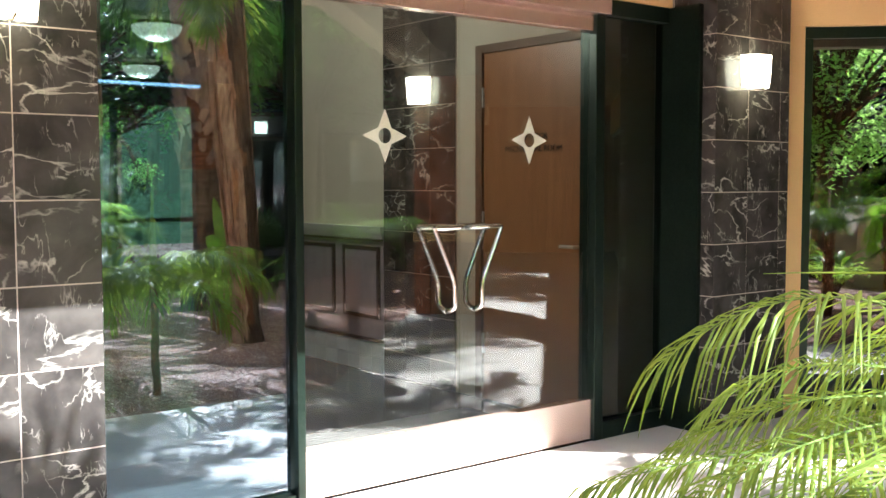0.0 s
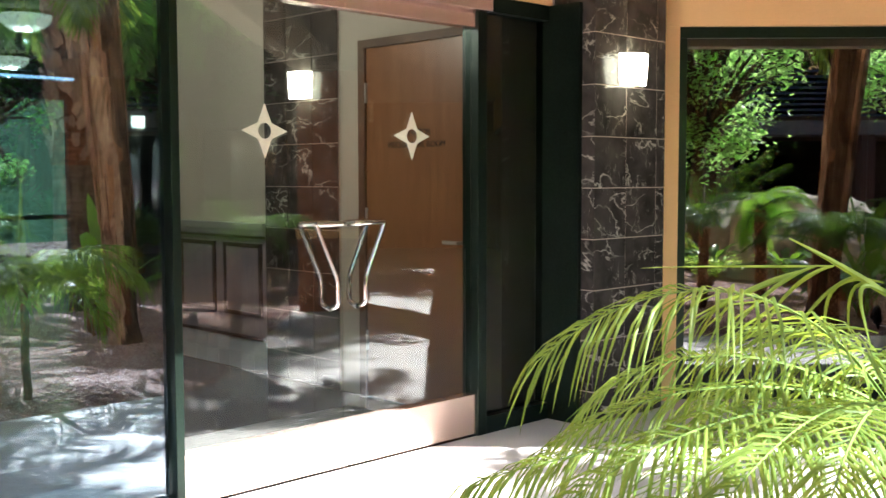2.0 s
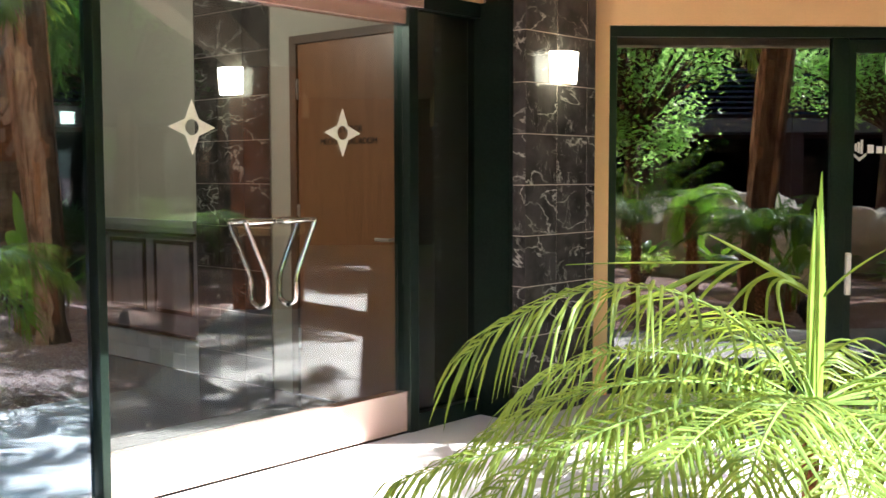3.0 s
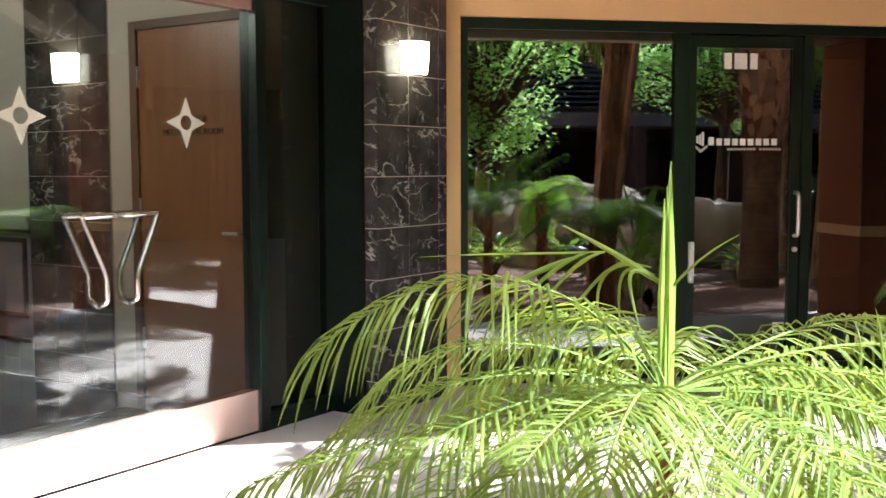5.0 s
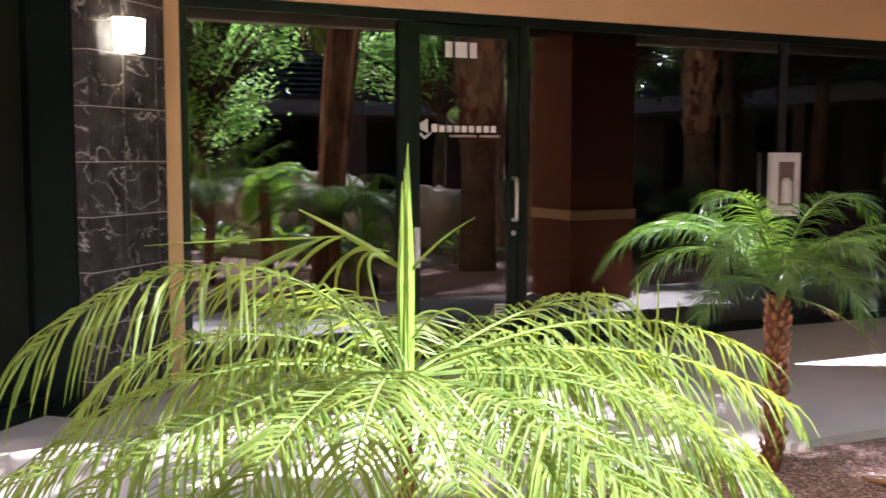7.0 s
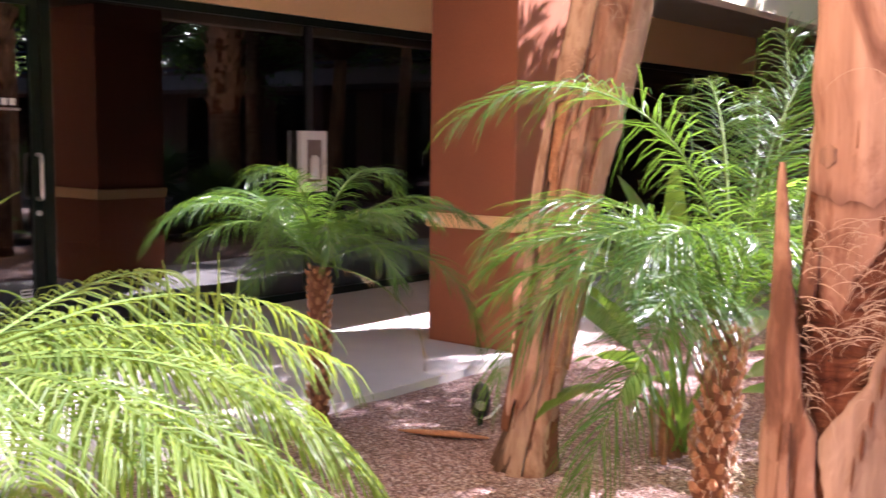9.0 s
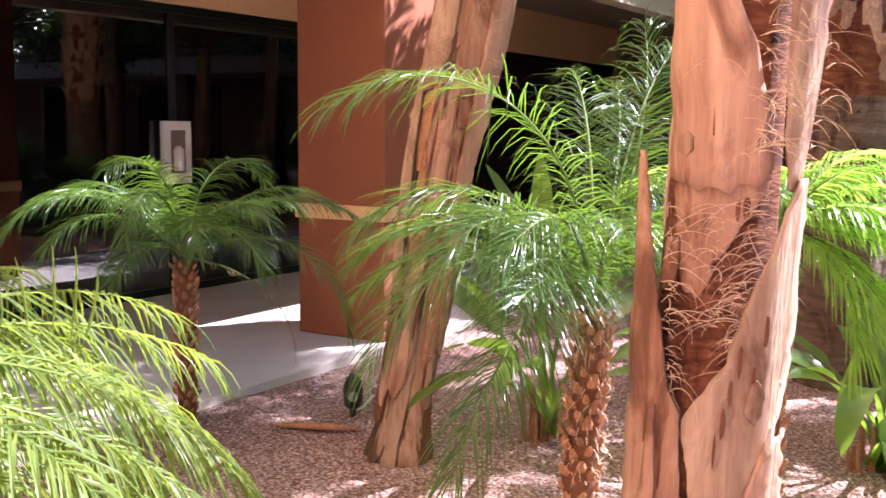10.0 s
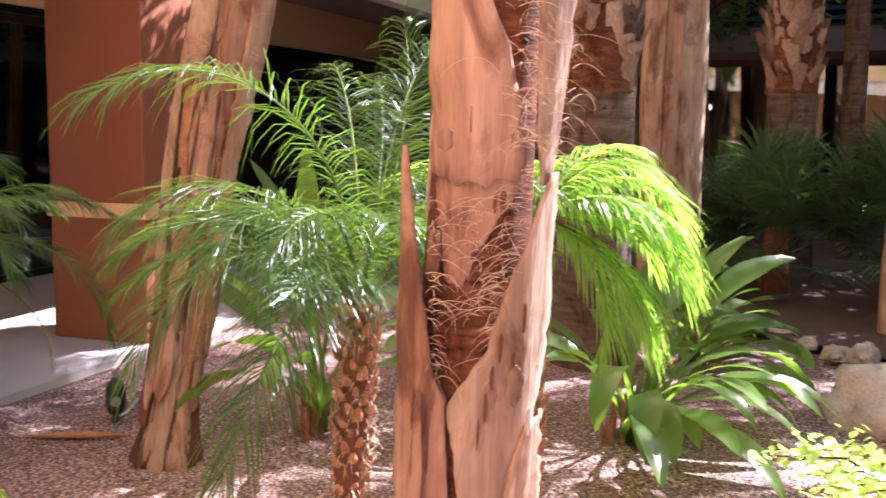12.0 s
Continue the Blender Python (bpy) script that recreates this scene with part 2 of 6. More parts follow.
# brighter copy of the date palm leaf; backlight is put into its colour
GLOWLEAF = leaf_material("backlit_date_palm_leaf", (0.09, 0.16, 0.03), (0.17, 0.25, 0.05), (0.48, 0.80, 0.09), 0.30, 0.58)
# darker leaf copy; background shade is put into its colour
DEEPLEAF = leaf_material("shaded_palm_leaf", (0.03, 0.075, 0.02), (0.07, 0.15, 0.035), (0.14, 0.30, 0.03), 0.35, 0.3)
BROADLEAF = leaf_material("bird_of_paradise_leaf", (0.035, 0.085, 0.020), (0.10, 0.175, 0.042), (0.30, 0.52, 0.04), 0.28, 0.36)
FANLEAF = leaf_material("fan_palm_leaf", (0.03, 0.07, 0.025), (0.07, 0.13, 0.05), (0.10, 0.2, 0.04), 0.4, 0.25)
TREELEAF = leaf_material("tree_leaf", (0.06, 0.17, 0.04), (0.15, 0.32, 0.08), (0.60, 0.90, 0.26), 0.3, 0.65)
SHRUBLEAF = leaf_material("shrub_leaf", (0.20, 0.34, 0.07), (0.36, 0.52, 0.14), (0.60, 0.78, 0.12), 0.32, 0.45)
RACHIS = speckled("frond_stalk", (0.07, 0.12, 0.025), (0.12, 0.18, 0.04), 14, 80, 0.7, spec=0.15)
SPEAR = speckled("young_spear_leaf", (0.15, 0.25, 0.035), (0.23, 0.35, 0.055), 12, 90, 0.45, stretch=(1, 1, 0.2))
DRYLEAF = speckled("dry_frond", (0.34, 0.23, 0.11), (0.52, 0.38, 0.20), 14, 90, 0.75, vary=0.15)
STUB = speckled("palm_leaf_base", (0.21, 0.085, 0.04), (0.45, 0.23, 0.115), 22, 120, 0.85, 0.5, 0.004, vary=0.3)
BOOT = speckled("torn_leaf_boot", (0.22, 0.11, 0.075), (0.50, 0.34, 0.26), 11, 90, 0.85, 0.5, 0.004, vary=0.35, stretch=(1, 1, 0.4))
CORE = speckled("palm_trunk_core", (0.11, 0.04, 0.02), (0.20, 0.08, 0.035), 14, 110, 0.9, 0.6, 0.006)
HUSK = bark_material("peeling_husk", (0.30, 0.165, 0.11), (0.47, 0.285, 0.20), (0.58, 0.40, 0.30), scale=7)
HUSK_PALE = bark_material("pale_husk", (0.30, 0.19, 0.13), (0.46, 0.325, 0.235), (0.60, 0.47, 0.365), scale=8)
SCAR = speckled("pale_torn_husk", (0.46, 0.35, 0.25), (0.66, 0.55, 0.44), 14, 120, 0.8)
HUSK_DARK = bark_material("dark_husk", (0.20, 0.115, 0.075), (0.36, 0.22, 0.15), (0.46, 0.31, 0.22), scale=8)
FIBRE_CORE = bark_material("red_fibre_matting", (0.085, 0.028, 0.014), (0.19, 0.07, 0.034), (0.28, 0.12, 0.06), stretch=(0.3, 0.3, 1.2), scale=30)
FIBRE = speckled("husk_fibre", (0.48, 0.32, 0.21), (0.66, 0.50, 0.36), 30, 200, 0.8)
OLDTRUNK = bark_material("ringed_grey_trunk", (0.10, 0.07, 0.05), (0.17, 0.12, 0.09), (0.23, 0.17, 0.13), stretch=(0.25, 0.25, 2.0), scale=14)
TREEBARK = bark_material("tree_bark", (0.07, 0.045, 0.03), (0.14, 0.09, 0.06), (0.20, 0.14, 0.10))
ROCK = speckled("boulder_stone", (0.32, 0.27, 0.22), (0.56, 0.50, 0.43), 5, 60, 0.85, 0.6, 0.02)
DIRT = speckled("dark_soil", (0.07, 0.042, 0.032), (0.12, 0.08, 0.06), 3, 90, 0.95, 0.5, 0.01)
# far wall and balcony colours are lowered to carry courtyard shade
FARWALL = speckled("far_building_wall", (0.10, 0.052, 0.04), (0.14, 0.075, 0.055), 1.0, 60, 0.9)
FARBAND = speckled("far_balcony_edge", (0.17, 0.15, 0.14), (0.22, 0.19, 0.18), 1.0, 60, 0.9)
RAILING = speckled("dark_blue_railing", (0.03, 0.035, 0.06), (0.05, 0.055, 0.09), 8, 80, 0.5)
HEDGE_FAR = speckled("far_hedge", (0.012, 0.035, 0.02), (0.05, 0.10, 0.05), 2.5, 14, 0.8)
# darker copy of the date palm leaf, toned for partly shaded fronds
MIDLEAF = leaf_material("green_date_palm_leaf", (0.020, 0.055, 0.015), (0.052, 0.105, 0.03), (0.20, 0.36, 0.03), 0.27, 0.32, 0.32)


# ---- mesh helpers ----
def add_box(bm, x0, x1, y0, y1, z0, z1, m=None):
    v = [bm.verts.new((x, y, z)) for x in (x0, x1) for y in (y0, y1) for z in (z0, z1)]
    if m is not None:
        for q in v:
            q.co = m @ q.co
    for f in ((0, 1, 3, 2), (4, 6, 7, 5), (0, 4, 5, 1), (2, 3, 7, 6), (0, 2, 6, 4), (1, 5, 7, 3)):
        bm.faces.new([v[i] for i in f])
    return v


def boxes(*dims, bevel=0.0):
    bm = bmesh.new()
    for d in dims:
        add_box(bm, *d)
    bmesh.ops.recalc_face_normals(bm, faces=bm.faces)
    if bevel:
        bmesh.ops.bevel(bm, geom=list(bm.edges), offset=bevel, segments=2, affect="EDGES", profile=0.6)
    return bm


def mesh_of(name, bm, mat, smooth=False):
    me = bpy.data.meshes.new(name)
    bmesh.ops.recalc_face_normals(bm, faces=bm.faces)
    bm.to_mesh(me)
    bm.free()
    me.materials.append(mat)
    if smooth:
        me.shade_smooth()
    return me


def raw_mesh(name, verts, faces, mat, smooth=False):
    me = bpy.data.meshes.new(name)
    me.from_pydata(verts, [], faces)
    me.materials.append(mat)
    if smooth:
        me.shade_smooth()
    return me


def part(name, bm, mat, parent, label="", smooth=False):
    ob = new(name, mesh_of(name, bm, mat, smooth) if isinstance(bm, bmesh.types.BMesh) else bm)
    ob.parent = parent
    if label:
        ob["label"] = label
    return ob


def thing(name, at, label, category, group="", kind="", m=None):
    ob = new(name)
    ob.empty_display_size = 0.05
    ob.matrix_world = m if m is not None else Matrix.Translation(at)
    return tagged(ob, label, category, group, kind)


def solid(name, bm, mat, label, category="", kind="structure", m=None, smooth=False, group=""):
    ob = new(name, mesh_of(name, bm, mat, smooth) if isinstance(bm, bmesh.types.BMesh) else bm)
    if m is not None:
        ob.matrix_world = m
    return tagged(ob, label, category, group, kind)


def tube(bm, pts, radii, sides=8, cap=True):
    """A tapered tube along points."""
    pts = [Vector(p) for p in pts]
    if not hasattr(radii, "__len__"):
        radii = [radii] * len(pts)
    rings = []
    ref = Vector((0.31, 0.17, 0.93)).normalized()
    for i, p in enumerate(pts):
        d = (pts[min(i + 1, len(pts) - 1)] - pts[max(i - 1, 0)]).normalized()
        if abs(d.dot(ref)) > 0.97:
            ref = Vector((0.9, 0.3, 0.1)).normalized()
        a = d.cross(ref).normalized()
        b = d.cross(a)
        rings.append([bm.verts.new(p + (a * math.cos(2 * math.pi * k / sides) + b * math.sin(2 * math.pi * k / sides)) * radii[i]) for k in range(sides)])
    for r0, r1 in zip(rings, rings[1:]):
        for k in range(sides):
            bm.faces.new((r0[k], r0[(k + 1) % sides], r1[(k + 1) % sides], r1[k]))
    if cap:
        bm.faces.new(rings[0][::-1])
        bm.faces.new(rings[-1])


def prism(bm, outline, z0, z1):
    a = [bm.verts.new((x, y, z0)) for x, y in outline]
    b = [bm.verts.new((x, y, z1)) for x, y in outline]
    bm.faces.new(a[::-1])
    bm.faces.new(b)
    for i in range(len(a)):
        j = (i + 1) % len(a)
        bm.faces.new((a[i], a[j], b[j], b[i]))


# storefront frame of reference: u along the glass, n into the building
TH = radians(-45.5)
UX, UY = math.cos(TH), math.sin(TH)
MS = Matrix(((UX, -UY, 0, 0), (UY, UX, 0, 0), (0, 0, 1, 0), (0, 0, 0, 1)))
GS = 0.723      # glass plane, n
GD = 0.336      # lobby glass plane, y
HEAD = 2.227
SOFF = 2.42


def sw(u, n):
    return (u * UX - n * UY, u * UY + n * UX)

# ---- ground and paving ----
def ground_sheet():
    bm = bmesh.new()
    n = 90
    grid = []
    for i in range(n + 1):
        row = []
        for j in range(n + 1):
            x, y = -14 + 24 * i / n, -18 + 20 * j / n
            z = -0.045 + 0.05 * noise.noise((x * 0.5, y * 0.5, 3)) + 0.015 * noise.noise((x * 2, y * 2, 7))
            if y > -1.9 or (x * -UY + y * UX) > -2.0:
                z = -0.045
            row.append(bm.verts.new((x, y, z)))
        grid.append(row)
    for i in range(n):
        for j in range(n):
            bm.faces.new((grid[i][j], grid[i + 1][j], grid[i + 1][j + 1], grid[i][j + 1]))
    far = [bm.verts.new((x, y, -0.06)) for x, y in ((-400, -400), (400, -400), (400, 400), (-400, 400))]
    ring = [grid[0][0], grid[n][0], grid[n][n], grid[0][n]]
    sides = [[grid[i][0] for i in range(n + 1)], [grid[n][j] for j in range(n + 1)], [grid[i][n] for i in range(n, -1, -1)], [grid[0][j] for j in range(n, -1, -1)]]
    for k in range(4):
        bm.faces.new([far[k], far[(k + 1) % 4]] + sides[k][::-1])
    return bm


solid("ground", ground_sheet(), GRAVEL, "brown decomposed gravel bed of the courtyard garden", "ground")


def ground_z(x, y):
    if y > -1.9 or (x * -UY + y * UX) > -2.0:
        return -0.045
    return -0.045 + 0.05 * noise.noise((x * 0.5, y * 0.5, 3)) + 0.015 * noise.noise((x * 2, y * 2, 7))


bm = bmesh.new()
prism(bm, [(-12, -1.7), (-0.88, -1.7), sw(5.0, -1.84), sw(13.9, -1.84), sw(13.9, 0.69), sw(0.5, 0.69), (0.62, 0.30), (-12, 0.30)], -0.2, 0.0)
solid("pavement", bm, PAVING, "pale pinkish concrete walkway along the glass front", "walkway")

# ---- soffit, fascia and the storey above ----
CAN = [(-12, -1.40), (-1.147, -1.40), sw(13.9, -1.8), sw(13.9, 8), (2, 12), (-12, 12)]
bm = bmesh.new()
prism(bm, CAN, SOFF + 0.34, SOFF + 0.42)
solid("ceiling", bm, SOFFIT, "brown painted soffit over the covered walkway", "ceiling")
bm = bmesh.new()
prism(bm, [(-12, -1.40), (-1.147, -1.40), sw(13.9, -1.8), sw(13.9, -1.62), (-1.07, -1.22), (-12, -1.22)], SOFF - 0.02, SOFF + 0.34)
solid("trim", bm, CREAM, "cream stucco fascia beam along the walkway roof", "fascia")
bm = bmesh.new()
prism(bm, CAN, SOFF + 0.42, 6.5)
solid("wall_upper", bm, TAN, "tan stucco upper storey of the office building", "wall")

# ---- lobby front: beam, frames, glass ----
solid("wall_entrance", boxes((-12, 0.0, 0.29, 0.55, 2.27, SOFF + 0.34), bevel=0.004), TAN, "tan stucco beam over the lobby entrance", "wall")
solid("wall_left_end", boxes((-12, -4.45, 0.05, 0.5, 0, SOFF + 0.34)), TAN, "tan stucco wall beside the black pillar", "wall")

win = thing("window_1", (0, 0, 0), "fixed clear glass panel in dark green metal frame", "window", kind="structure")
part("window_frame", boxes((-3.256, -3.20, 0.29, 0.38, 0, 2.268), (-3.20, -2.36, 0.29, 0.38, 2.12, 2.268), (-3.20, -2.36, 0.29, 0.38, 0, 0.05)), FRAME, win)
part("post", boxes((-2.350, -2.312, 0.285, 0.40, 0, 2.268), bevel=0.004), FRAME, win, "dark green metal post")
g = part("pane", boxes((-3.20, -2.36, GD - 0.004, GD + 0.004, 0.05, 2.12)), GLASS_SIDE, win)
g.visible_shadow = False

win = thing("window_2", (0, 0, 0), "black glass side panel in dark green metal frame", "window", kind="structure")
part("post", boxes((-0.595, -0.530, 0.285, 0.40, 0, 2.268), bevel=0.004), FRAME, win, "dark green metal post")
part("window_frame", boxes((-0.529, -0.03, 0.29, 0.38, 2.19, 2.268), (-0.529, -0.03, 0.29, 0.38, 0, 0.09)), FRAME, win)
part("jamb", boxes((-0.03, -0.002, 0.085, 0.38, 0, 2.268)), FRAME, win)
g = part("pane", boxes((-0.529, -0.03, GD - 0.004, GD + 0.004, 0.09, 2.19)), GLASS_BLACK, win)
g.visible_shadow = False
part("backing", boxes((-0.529, -0.03, GD + 0.05, GD + 0.07, 0.0, 2.26)), CABINET_IN, win)

solid("trim_header", boxes((-2.310, -0.536, 0.235, 0.37, 2.178, 2.268), bevel=0.004), COPPER, "copper-clad header box over the glass doors", "header")


def star(x, z, y):
    bm = bmesh.new()
    rings = []
    for yy in (y, y - 0.002):
        out, hole = [], []
        for k in range(16):
            a = 2 * math.pi * k / 16
            r = (0.117, 0.064, 0.049, 0.064)[k % 4]
            out.append(bm.verts.new((x + math.cos(a) * r, yy, z + math.sin(a) * r)))
            hole.append(bm.verts.new((x + math.cos(a) * 0.034, yy, z + math.sin(a) * 0.034)))
        rings.append((out, hole))
    (o0, h0), (o1, h1) = rings
    for k in range(16):
        j = (k + 1) % 16
        bm.faces.new((o0[k], o0[j], h0[j], h0[k]))
        bm.faces.new((o1[k], h1[k], h1[j], o1[j]))
        bm.faces.new((o0[k], o1[k], o1[j], o0[j]))
        bm.faces.new((h0[k], h0[j], h1[j], h1[k]))
    return bm


def handle(x_in, x_out, yy, sign):
    """Bent Y-shaped tube pull, seen once on each face of the glass."""
    bm = bmesh.new()
    p = [(x_in, GD, 1.130), (x_in, yy, 1.132), (x_out, yy, 1.134), (x_out - sign * 0.004, yy, 1.120), (x_in + sign * 0.048, yy, 0.876), (x_in + sign * 0.048, yy, 0.762), (x_in + sign * 0.048, GD, 0.742)]
    tube(bm, rounded(p, 0.03), 0.0125, 10)
    return bm


def rounded(pts, r, k=4):
    pts = [Vector(p) for p in pts]
    out = [pts[0]]
    for a, b, c in zip(pts, pts[1:], pts[2:]):
        d0, d1 = (a - b), (c - b)
        r0 = min(r, d0.length * 0.45, d1.length * 0.45)
        s, e = b + d0.normalized() * r0, b + d1.normalized() * r0
        for i in range(k + 1):
            t = i / k
            out.append(s * (1 - t) ** 2 + b * 2 * t * (1 - t) + e * t * t)
    return out + [pts[-1]]


def glass_door(name, x0, x1, hinge_left, label):
    d = thing(name, (0, 0, 0), label, "door", "lobby doors", "structure")
    part("top_rail", boxes((x0, x1, 0.30, 0.372, 2.10, 2.172), bevel=0.003), COPPER, d, "copper-clad top rail")
    part("bottom_rail", boxes((x0, x1, 0.30, 0.372, 0.012, 0.22), bevel=0.003), COPPER, d, "copper-clad bottom rail")
    g = part("pane", boxes((x0, x1, GD - 0.006, GD + 0.006, 0.22, 2.10)), GLASS_DOOR, d)
    g.visible_shadow = False
    cx = -1.865 if hinge_left else -1.0075
    part("star", star(cx - 0.012, 1.541, GD - 0.009), ETCH, g, "etched four-pointed star with round hole")
    s = -1 if hinge_left else 1
    xin = -1.477 if hinge_left else -1.410
    for off in (-0.06, 0.06):
        part("pull_handle", handle(xin, xin + s * 0.165, GD + off, s), CHROME, d, "bent polished steel pull", smooth=True)
    return d


glass_door("door_1", -2.308, -1.455, True, "frameless glass lobby door with star and steel pull, closed")
glass_door("door_2", -1.449, -0.598, False, "frameless glass lobby door with star and copper rails, closed")


# ---- black marble pillars ----
def tile_mesh(w, h, t=0.012):
    bm = boxes((-w / 2, w / 2, 0, t, -h / 2, h / 2), bevel=0.0012)
    return mesh_of("tile", bm, MARBLE)


ROWS_Z = [0.0] + [1.283 + 0.275 * k for k in range(-4, 5)] + [SOFF + 0.33]
tile_store = {}


def tile_face(parent, xs, m):
    """Tiles on one face; xs are joint positions along the face, m puts the face into place."""
    gap = 0.005
    for x0, x1 in zip(xs, xs[1:]):
        for z0, z1 in zip(ROWS_Z, ROWS_Z[1:]):
            w, h = round(x1 - x0 - gap, 4), round(z1 - z0 - gap, 4)
            if (w, h) not in tile_store:
                tile_store[(w, h)] = tile_mesh(w, h)
            ob = new("tile", tile_store[(w, h)])
            ob.parent = parent
            ob.matrix_world = m @ Matrix.Translation(((x0 + x1) / 2, random.uniform(-0.0008, 0.0008), (z0 + z1) / 2)) @ pose(0, 0, 0, random.uniform(-0.15, 0.15), 0, random.uniform(-0.15, 0.15))


pillar = solid("pillar_1", boxes((-4.45, -3.2595, 0.0025, 0.6, 0, SOFF + 0.34)), GROUT, "pillar clad in black white-veined marble tiles", "pillar")
tile_face(pillar, [-4.35, -4.082, -3.807, -3.532, -3.257], Matrix.Identity(4))
tile_face(pillar, [0.0, 0.262], Matrix.Translation((-3.257, 0, 0)) @ pose(0, 0, 0, 0, 0, 90))
pillar = solid("pillar_2", boxes((0.0025, 0.6575, 0.0025, 0.6, 0, SOFF + 0.34)), GROUT, "narrow pillar clad in black white-veined marble tiles", "pillar")
tile_face(pillar, [0.0, 0.285, 0.575, 0.66], Matrix.Identity(4))
tile_face(pillar, [-0.28, 0.0], Matrix.Translation((0, 0, 0)) @ pose(0, 0, 0, 0, 0, -90))
tile_face(pillar, [0.0, 0.28], Matrix.Translation((0.66, 0, 0)) @ pose(0, 0, 0, 0, 0, 90))


def sconce(at, rz=0.0):
    s = thing("wall_sconce", (0, 0, 0), "lit opal glass half-round wall sconce on black marble", "wall lamp", "marble pillar sconces", m=Matrix.Translation(at) @ pose(0, 0, 0, 0, 0, rz))
    bm = bmesh.new()
    n = 14
    rows = []
    for z, k in ((-0.084, 0.90), (-0.05, 0.94), (0.0, 0.98), (0.05, 1.0), (0.084, 1.02)):
        rows.append([bm.verts.new((-0.10 * k * math.cos(math.pi * i / n), -0.012 - 0.095 * k * math.sin(math.pi * i / n), z)) for i in range(n + 1)])
    for a, b in zip(rows, rows[1:]):
        for i in range(n):
            bm.faces.new((a[i], a[i + 1], b[i + 1], b[i]))
    bm.faces.new(rows[0])
    bmesh.ops.solidify(bm, geom=list(bm.faces), thickness=0.004)
    part("shade", bm, SCONCE, s, smooth=True)
    part("back_plate", boxes((-0.05, 0.05, -0.012, 0.0, -0.07, 0.07), bevel=0.002), BRASS, s)
    bm = bmesh.new()
    tube(bm, [(0.0, -0.005, -0.08), (0.0, -0.08, -0.09), (0.0, -0.11, -0.078)], 0.005, 6)
    part("clip", bm, BRASS, s)
    return s


sconce((0.275, -0.013, 1.921))
sconce((-3.55, -0.013, 1.925))
sconce((-0.356, 2.05, 1.93), -90)
sconce((2.83, 10.09, 2.12))

# ---- lobby inside ----
solid("floor", boxes((-6, -0.25, 0.30, 3.8, -0.2, -0.004), (-6, 3.5, 3.8, 10.1, -0.2, -0.004)), TILEFLOOR, "dark polished stone lobby floor", "floor")
solid("ceiling_lobby", boxes((-6.1, 3.6, 0.56, 10.2, 2.72, 2.76)), CEILING, "plaster lobby ceiling, coloured dark for the dim lobby", "ceiling")
solid("wall_lobby_side", boxes((-0.34, -0.2, 0.42, 0.50, 0, 2.72), (-0.34, -0.2, 1.51, 3.75, 0, 2.72), (-0.34, -0.2, 0.50, 1.51, 2.165, 2.72)), WALLPAINT, "beige painted lobby side wall", "wall")
solid("wall_lobby_left", boxes((-6.1, -6, 0.4, 10.2, 0, 2.72)), WALLPAINT, "beige painted lobby wall", "wall")
solid("wall_lobby_return", boxes((-0.34, 3.6, 3.75, 3.85, 0, 2.72), (3.5, 3.6, 3.85, 10.2, 0, 2.72)), DARKWALL, "lobby side wall, coloured dark for its dimness", "wall")
solid("wall_lobby_back", boxes((-6, 0.30, 10.1, 10.25, 0, 2.72), (1.86, 3.5, 10.1, 10.25, 0, 2.72), (0.30, 1.86, 10.1, 10.25, 2.38, 2.72), (0.30, 1.86, 10.1, 10.25, 0, 0.22)), DARKWALL, "lobby back wall with a tall window, coloured dark for its dimness", "wall")
win = thing("window_3", (0, 0, 0), "tall dark-framed lobby window looking out on greenery", "window", kind="structure")
part("window_frame", boxes((0.30, 0.34, 10.08, 10.2, 0.22, 2.38), (1.82, 1.86, 10.08, 10.2, 0.22, 2.38), (0.66, 0.72, 10.08, 10.2, 0.22, 2.38), (0.34, 1.82, 10.08, 10.2, 0.80, 0.86)), RAILING, win)
# wainscot on the side wall
wain = thing("wainscot", (0, 0, 0), "dark wood wainscot panelling with chair rail, lightened for reflected light", "wainscot", kind="structure")
part("backboard", boxes((-0.358, -0.341, 2.502, 3.75, 0.22, 0.98)), WAINSCOT, wain)
part("chair_rail", boxes((-0.385, -0.341, 2.502, 3.75, 0.98, 1.03), (-0.372, -0.341, 2.502, 3.75, 0.945, 0.98), bevel=0.004), WAINSCOT, wain)
for y0 in (2.505, 3.08):
    part("raised_panel", boxes((-0.372, -0.358, y0 + 0.06, y0 + 0.46, 0.41, 0.86), bevel=0.006), WAINSCOT, wain)
    part("moulding", boxes((-0.376, -0.358, y0 + 0.03, y0 + 0.06, 0.38, 0.89), (-0.376, -0.358, y0 + 0.46, y0 + 0.49, 0.38, 0.89), (-0.376, -0.358, y0 + 0.06, y0 + 0.46, 0.38, 0.41), (-0.376, -0.358, y0 + 0.06, y0 + 0.46, 0.86, 0.89), bevel=0.003), MOULDING, wain)
part("moulding", boxes((-0.374, -0.358, 2.502, 3.75, 0.222, 0.245), (-0.386, -0.358, 2.502, 3.75, 0.925, 0.944), bevel=0.003), MOULDING, wain)
basest = thing("baseboard", (0, 0, 0), "glazed tile base along the lobby wall, coloured pale blue for sky reflection", "baseboard", kind="structure")
bt = mesh_of("base_tile", boxes((-0.012, 0, -0.073, 0.073, 0.0, 0.105), bevel=0.002), BASETILE)
for k in range(8):
    for z in (0.0, 0.108):
        ob = part("base_tile", bt, BASETILE, basest)
        ob.location = (-0.345, 2.58 + 0.15 * k, z)
